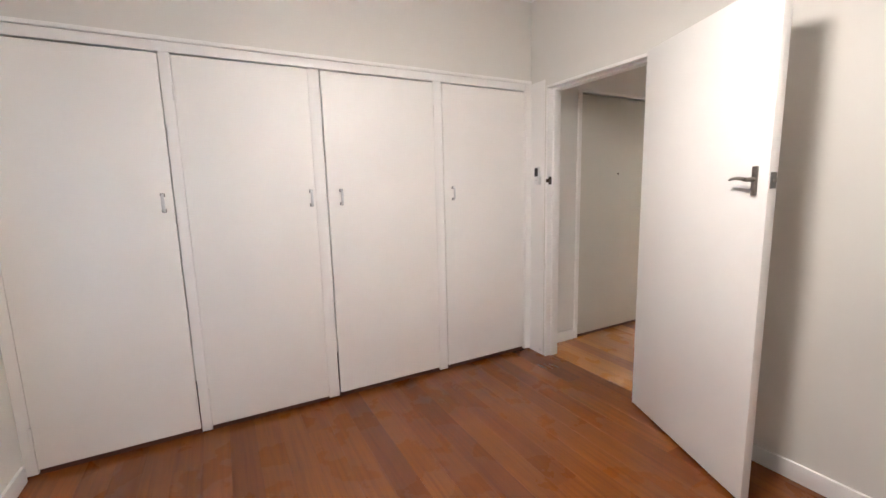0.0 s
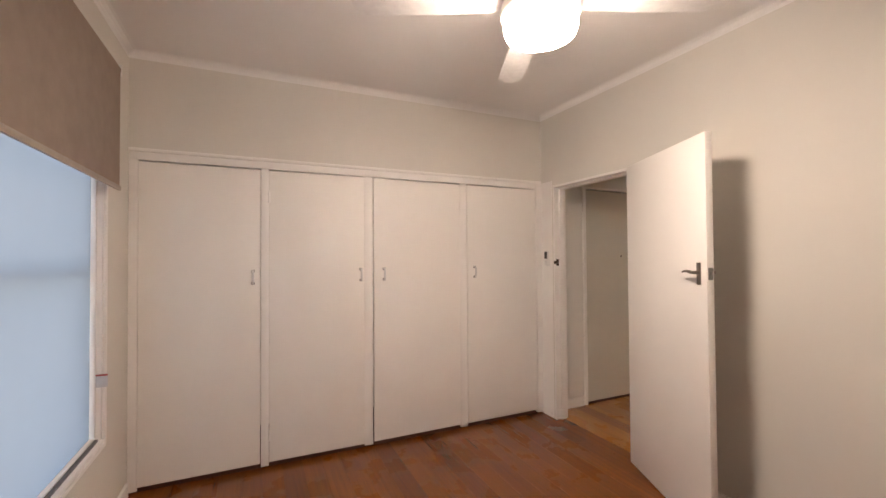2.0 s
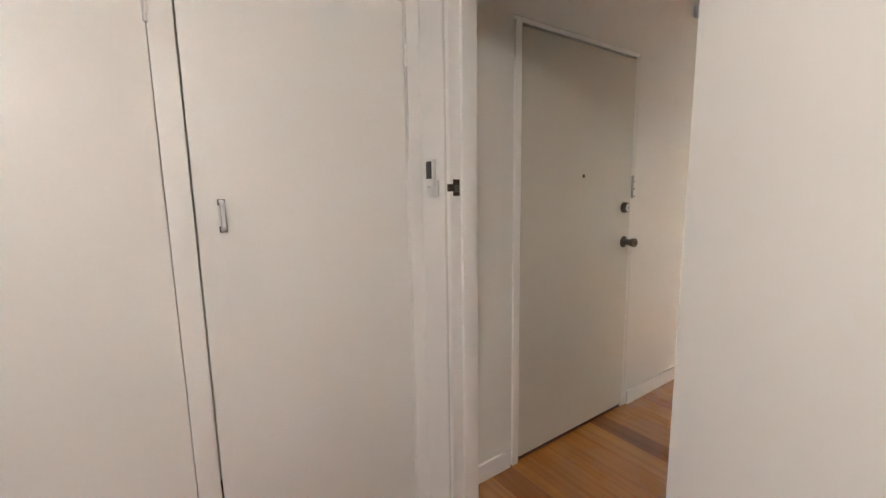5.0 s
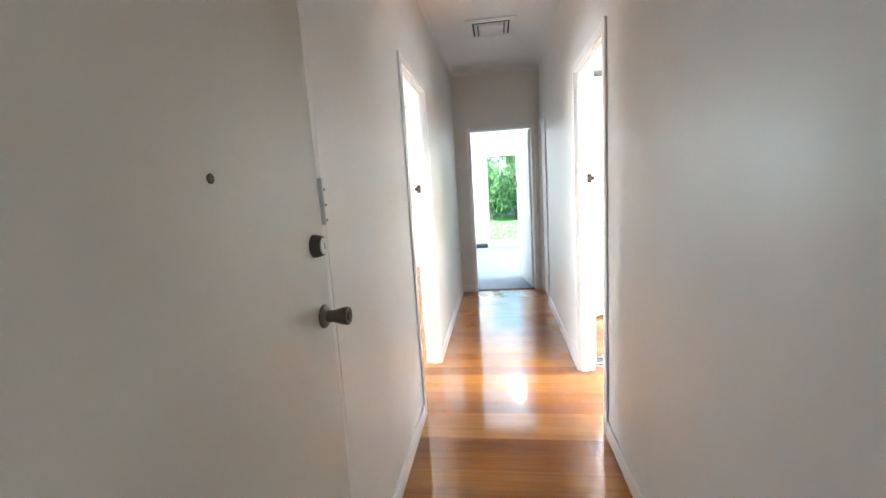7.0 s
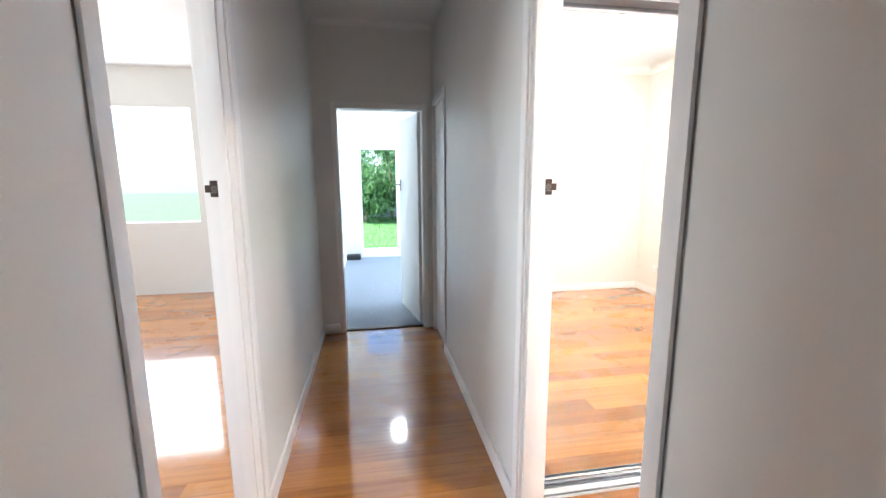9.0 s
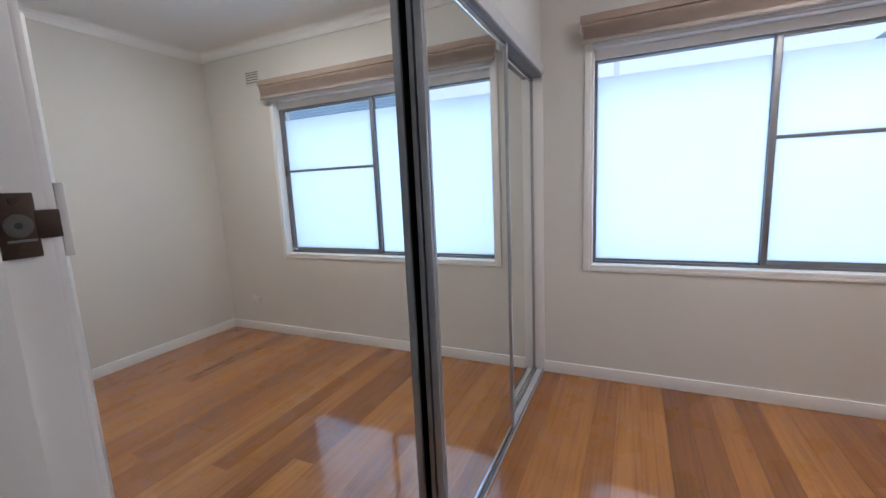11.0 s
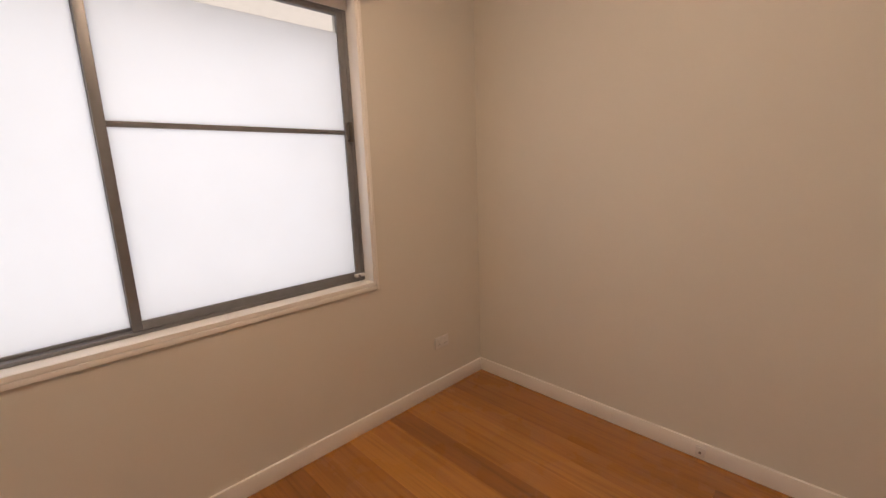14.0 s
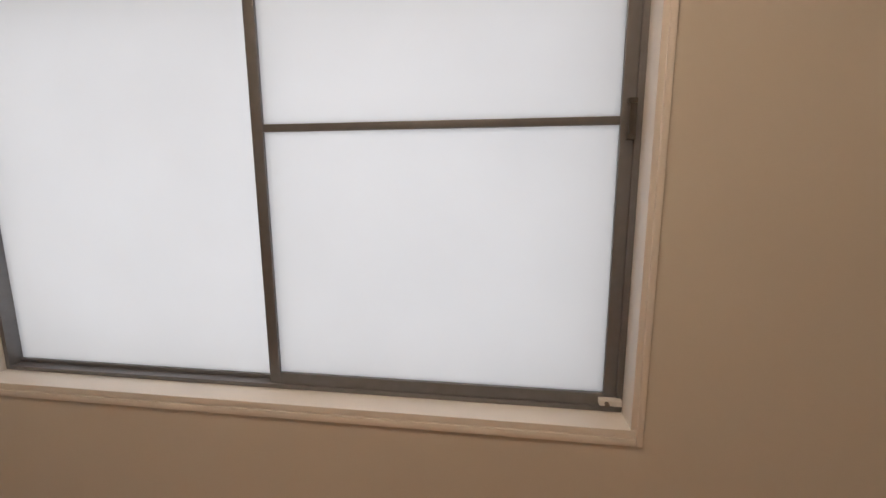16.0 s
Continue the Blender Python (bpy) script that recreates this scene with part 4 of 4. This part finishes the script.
lathe_into(bm, [(0.140, -0.3585), (0.140, -0.405), (0.130, -0.43), (0.09, -0.443), (0.03, -0.448)], Matrix.Identity(4), 44)
part("diffuser", bm, LAMP, fan, "glowing opal diffuser", smooth=True)


def blade_mesh():
    bm = bmesh.new()
    rows = []
    for k in range(15):
        u = k / 14
        r = 0.13 + 0.59 * u
        half = (0.040 + 0.022 * math.sin(min(1, u * 1.6) * 1.57)) * (1 if u < 0.93 else math.sqrt(max(0.05, 1 - ((u - 0.93) / 0.075) ** 2)))
        tilt = radians(6) * (1 - 0.3 * u)
        rows.append([bm.verts.new((r, s * half * math.cos(tilt), -0.16 + s * half * math.sin(tilt) + dz)) for dz in (0.003, -0.003) for s in (-1, -0.35, 0.35, 1)])
    for a, c in zip(rows, rows[1:]):
        for j in range(3):
            bm.faces.new((a[j], a[j + 1], c[j + 1], c[j]))
            bm.faces.new((a[j + 4], c[j + 4], c[j + 5], a[j + 5]))
        bm.faces.new((a[0], c[0], c[4], a[4]))
        bm.faces.new((a[3], a[7], c[7], c[3]))
    for e in (rows[0], rows[-1]):
        for j in range(3):
            bm.faces.new((e[j], e[j + 4], e[j + 5], e[j + 1]))
    bmesh.ops.recalc_face_normals(bm, faces=bm.faces[:])
    return mesh_of("blade", bm, WHITE, True)


bl = blade_mesh()
for k in range(4):
    b = new("blade", bl)
    b.parent = fan
    b.matrix_basis = pose(0, 0, -0.145, 0, 0, 66 + 90 * k)

# ---------- living room ----------
gd = thing("garden_door", pose(0, 0, 0), "white framed sliding glass door to the garden", "sliding door", kind="structure")
for nm, d in (("door_frame", (9.34, -0.325, 0.0, 9.42, -0.28, 1.985)), ("door_frame", (9.34, -2.75, 0.0, 9.42, -2.705, 1.985)),
              ("door_frame", (9.34, -2.705, 1.93, 9.42, -0.325, 1.985)), ("door_frame", (9.34, -2.705, 0.0, 9.42, -0.325, 0.04)),
              ("stile", (9.35, -1.0, 0.04, 9.40, -0.94, 1.93)), ("stile", (9.35, -1.98, 0.04, 9.40, -1.92, 1.93))):
    block(nm, d, GLOSS, gd, bevel=0.003)
for a, c in ((-0.94, -0.325), (-1.92, -1.0), (-2.705, -1.98)):
    block("pane", (9.372, a, 0.04, 9.376, c, 1.93), GLASS, gd, "clear glass pane", bevel=0).visible_shadow = False
# Dark block at baseboard height; its slats are added detail.
ds = thing("low_dark_block", pose(9.2, -0.15, 0.004), "low dark block against the living room wall", "floor vent")
block("body", (-0.10, -0.125, 0, 0.098, 0.125, 0.075), BLACK, ds, bevel=0.006)
for k in range(6):
    block("slat", (-0.092 + 0.03 * k, -0.11, 0.075, -0.080 + 0.03 * k, 0.11, 0.081), BLACK, ds, bevel=0.001)
tagged(block("threshold_strip", (XE + 0.03, -0.946, -0.004, XE + 0.076, -0.221, 0.012), BRONZE, bevel=0.004), "dark metal carpet edge strip", "threshold", kind="structure")

# ---------- outside ----------
structure("ground", [(-300, -300, -0.6, 300, 300, -0.35)], GRAVEL, "wide level grey gravel ground around the house", "ground")
structure("lawn", [(10.6, -30, -0.36, 60, 30, -0.06)], GRASS, "green mown lawn behind the house", "lawn")
pv = thing("paving", pose(0, 0, 0), "pale concrete paving slabs outside the garden door", "paving", kind="structure")
for i in range(2):
    for j in range(12):
        block("slab", (9.47 + 0.57 * i, -4 + 0.57 * j, -0.1, 9.47 + 0.57 * i + 0.56, -4 + 0.57 * j + 0.56, -0.03), PAVE, pv, bevel=0.004)

rng = random.Random(5)
verts, faces = [], []
for k in range(9000):
    x, y = 10.7 + rng.random() ** 1.5 * 7, -5.5 + rng.random() * 7
    a, h = rng.random() * 6.28, 0.03 + rng.random() * 0.04
    n = len(verts)
    verts += [(x - 0.006 * math.cos(a), y - 0.006 * math.sin(a), -0.062), (x + 0.006 * math.cos(a), y + 0.006 * math.sin(a), -0.062), (x + 0.02 * math.sin(a), y + 0.02 * math.cos(a), -0.06 + h)]
    faces.append((n, n + 1, n + 2))
me = bpy.data.meshes.new("grass")
me.from_pydata(verts, [], faces)
me.materials.append(BLADES)
tagged(new("grass", me), "short green lawn grass", "grass", kind="stuff")


def shrub(name, x, y, r, h, seed, label, group=""):
    """Stems and a ragged crown of many small leaves."""
    rg = random.Random(seed)
    root = thing(name, pose(x, y, -0.06), label, "shrub", group)
    bm = bmesh.new()
    tips = []
    for k in range(7):
        a, lean = rg.random() * 6.28, 0.15 + rg.random() * 0.5
        top = Vector((r * lean * math.cos(a), r * lean * math.sin(a), h * (0.5 + 0.4 * rg.random())))
        tips.append(top)
        d = top.normalized().to_track_quat('Z', 'Y').to_matrix().to_4x4()
        cyl_into(bm, Matrix.Translation(top / 2) @ d, 0.03, 0.01, top.length, 7)
    part("trunk", bm, BARK, root)
    vs, fs = [], []
    clumps = [(Vector((rg.gauss(0, r * 0.45), rg.gauss(0, r * 0.45), h * (0.15 + 0.85 * rg.random() ** 0.8))), r * (0.22 + 0.25 * rg.random())) for _ in range(34)]
    for c, cr in clumps:
        for _ in range(70):
            p = c + Vector((rg.gauss(0, 1), rg.gauss(0, 1), rg.gauss(0, 0.8))) * cr * 0.6
            p.z = max(0.03, p.z)
            q = Euler((rg.random() * 6, rg.random() * 6, rg.random() * 6)).to_matrix()
            s = 0.05 + 0.07 * rg.random()
            n = len(vs)
            vs += [p + q @ Vector(v) * s for v in ((-1, 0, 0), (0, -0.42, 0.1), (1, 0, 0), (0, 0.42, 0.1))]
            fs.append((n, n + 1, n + 2, n + 3))
    me = bpy.data.meshes.new("crown")
    me.from_pydata([tuple(v) for v in vs], [], fs)
    me.materials.append(LEAF)
    cr = new("crown", me)
    cr.parent = root
    return root


for k in range(12):
    shrub("shrub", 17.2 + 0.9 * math.sin(k * 2.1), 1.6 - 0.95 * k, 0.95 + 0.3 * math.sin(k * 1.7), 1.9 + 0.8 * (0.5 + 0.5 * math.sin(k * 2.6)), 40 + k,
          "dense green garden shrub along the fence", "hedge row")
for k in range(5):
    shrub("tall_shrub", 19.6 + 0.5 * math.sin(k * 1.3), 2.0 - 2.4 * k, 1.9, 4.6 + 0.6 * math.sin(k * 3.3), 80 + k, "tall leafy green tree behind the hedge", "tall trees")
fc = thing("fence", pose(0, 0, 0), "grey-blue paling fence at the end of the lawn", "fence")
pal = bmesh.new()
cube_into(pal, -0.012, -0.06, 0, 0.012, 0.06, 1.75)
pal_me = mesh_of("paling", pal, FENCE)
for k in range(110):
    o = new("paling", pal_me)
    o.parent = fc
    o.matrix_basis = pose(18.6 + (0.008 if k % 2 else 0), 3.0 - 0.118 * k, -0.07)
for z in (0.3, 1.3):
    block("rail", (18.63, -10.0, z, 18.67, 3.1, z + 0.08), FENCE, fc, bevel=0)

# neighbouring houses, and a stand-in for bright sky, beyond the back window
nw = thing("neighbour_building", pose(0, 0, 0), "tall white rendered wall of the building next door", "building")
block("wall", (0.5, -14.0, -0.4, 11, -8.6, 5.2), WHITEWASH, nw, bevel=0)
block("roof", (0.2, -14.3, 5.2, 11.3, -8.3, 5.35), SILVER, nw, bevel=0)
block("downpipe", (2.96, -8.6, -0.36, 3.04, -8.52, 5.2), SILVER, nw, "pale vertical downpipe", bevel=0.01)
# No building stands here: a white slab added to read as bright sky.
fb = thing("sky_stand_in", pose(0, 0, 0), "long white wall standing in for bright sky behind the tiled roof", "building")
block("wall", (-16, -24.0, -0.4, 0.45, -16.0, 7.5), WHITEWASH, fb, bevel=0)
block("roof", (-16.3, -24.3, 7.5, 0.75, -15.7, 7.65), SILVER, fb, bevel=0)
nh = thing("neighbour_house", pose(0, 0, 0), "low neighbouring house with a blue-grey tiled hip roof", "house")
block("wall", (-9, -13.0, -0.4, -0.2, -8.4, 2.30), RENDERED, nh, bevel=0)
block("eave", (-9.4, -13.4, 2.30, 0.3, -8.0, 2.42), SILVER, nh, bevel=0)
rb = bmesh.new()
pts = [(-9.5, -8.0, 2.42), (0.4, -8.0, 2.42), (0.4, -13.4, 2.42), (-9.5, -13.4, 2.42), (-6.0, -10.7, 3.95), (-1.6, -10.7, 3.95)]
vv = [rb.verts.new(p) for p in pts]
for f in ((0, 1, 5, 4), (1, 2, 5), (2, 3, 4, 5), (3, 0, 4), (3, 2, 1, 0)):
    rb.faces.new([vv[i] for i in f])
bmesh.ops.recalc_face_normals(rb, faces=rb.faces[:])
rf = part("roof", rb, ROOFT, nh)
course = bmesh.new()
cube_into(course, -0.5, -0.02, -0.012, 0.5, 0.02, 0.02)
cm = mesh_of("tile_course", course, ROOFT)
for k in range(14):
    u = k / 14
    o = new("tile_course", cm)
    o.parent = rf
    xa, xb = -9.5 + 3.5 * u, 0.4 - 2.0 * u
    o.matrix_basis = Matrix.Translation(((xa + xb) / 2, -8.0 - 2.7 * u, 2.43 + 1.53 * u)) @ Matrix.Diagonal((xb - xa, 1, 1, 1))

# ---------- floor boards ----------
fl = thing("floor", pose(0, 0, 0), "polished hardwood floor boards, darker and redder in the front bedroom to stand in for less light", "floor", kind="structure")
BW = 0.128
cache = {}


def board(x, ya, yb, wdt, material=FLOOR):
    length = round(yb - ya, 3)
    key = (round(wdt, 3), length, material.name)
    if key not in cache:
        w, l = wdt / 2 - 0.0002, length / 2 - 0.0001
        c = 0.0002
        vs = [(-w, -l, -0.02), (w, -l, -0.02), (w, l, -0.02), (-w, l, -0.02), (-w, -l, -c), (w, -l, -c), (w, l, -c), (-w, l, -c),
              (-w + c, -l, 0), (w - c, -l, 0), (w - c, l, 0), (-w + c, l, 0)]
        fs = [(0, 1, 5, 4), (1, 2, 6, 5), (2, 3, 7, 6), (3, 0, 4, 7), (4, 5, 9, 8), (5, 6, 10, 9), (6, 7, 11, 10), (7, 4, 8, 11), (8, 9, 10, 11)]
        me = bpy.data.meshes.new("board")
        me.from_pydata(vs, [], fs)
        me.materials.append(material)
        cache[key] = me
    o = new("board", cache[key])
    o.parent = fl
    o.location = (x, (ya + yb) / 2, 0)


rg = random.Random(11)
nb = int((XE + 0.05 - (XW - 0.02)) / BW) + 1
bw = (XE + 0.05 - (XW - 0.02)) / nb
for i in range(nb):
    x = XW - 0.02 + bw * (i + 0.5)
    if x < XD0 + 0.06:
        ya, yb = YS, 0.58
    elif x < 2.45:
        ya, yb = Y2S - 0.02, 0.06
    elif x < 3.9:
        ya, yb = Y2S - 0.02, 3.5
    else:
        ya, yb = YR - 0.09, 3.5
    cut = ya
    first = True
    while cut < yb - 0.01:
        step = (0.9 + rg.random() * 2.0) if first else 2.4 + rg.random() * 1.2
        first = False
        end = round(min(cut + step, yb), 1) if cut + step < yb - 0.5 else yb
        # Front bedroom boards take the copy darkened for its lower light.
        board(x, cut, end, bw, DIMFLOOR if x < XD0 + 0.06 else FLOOR)
        cut = end
for i in range(14):
    board(XE + 0.05 + 0.128 * (i + 0.5), 0.09, 3.5, 0.128)
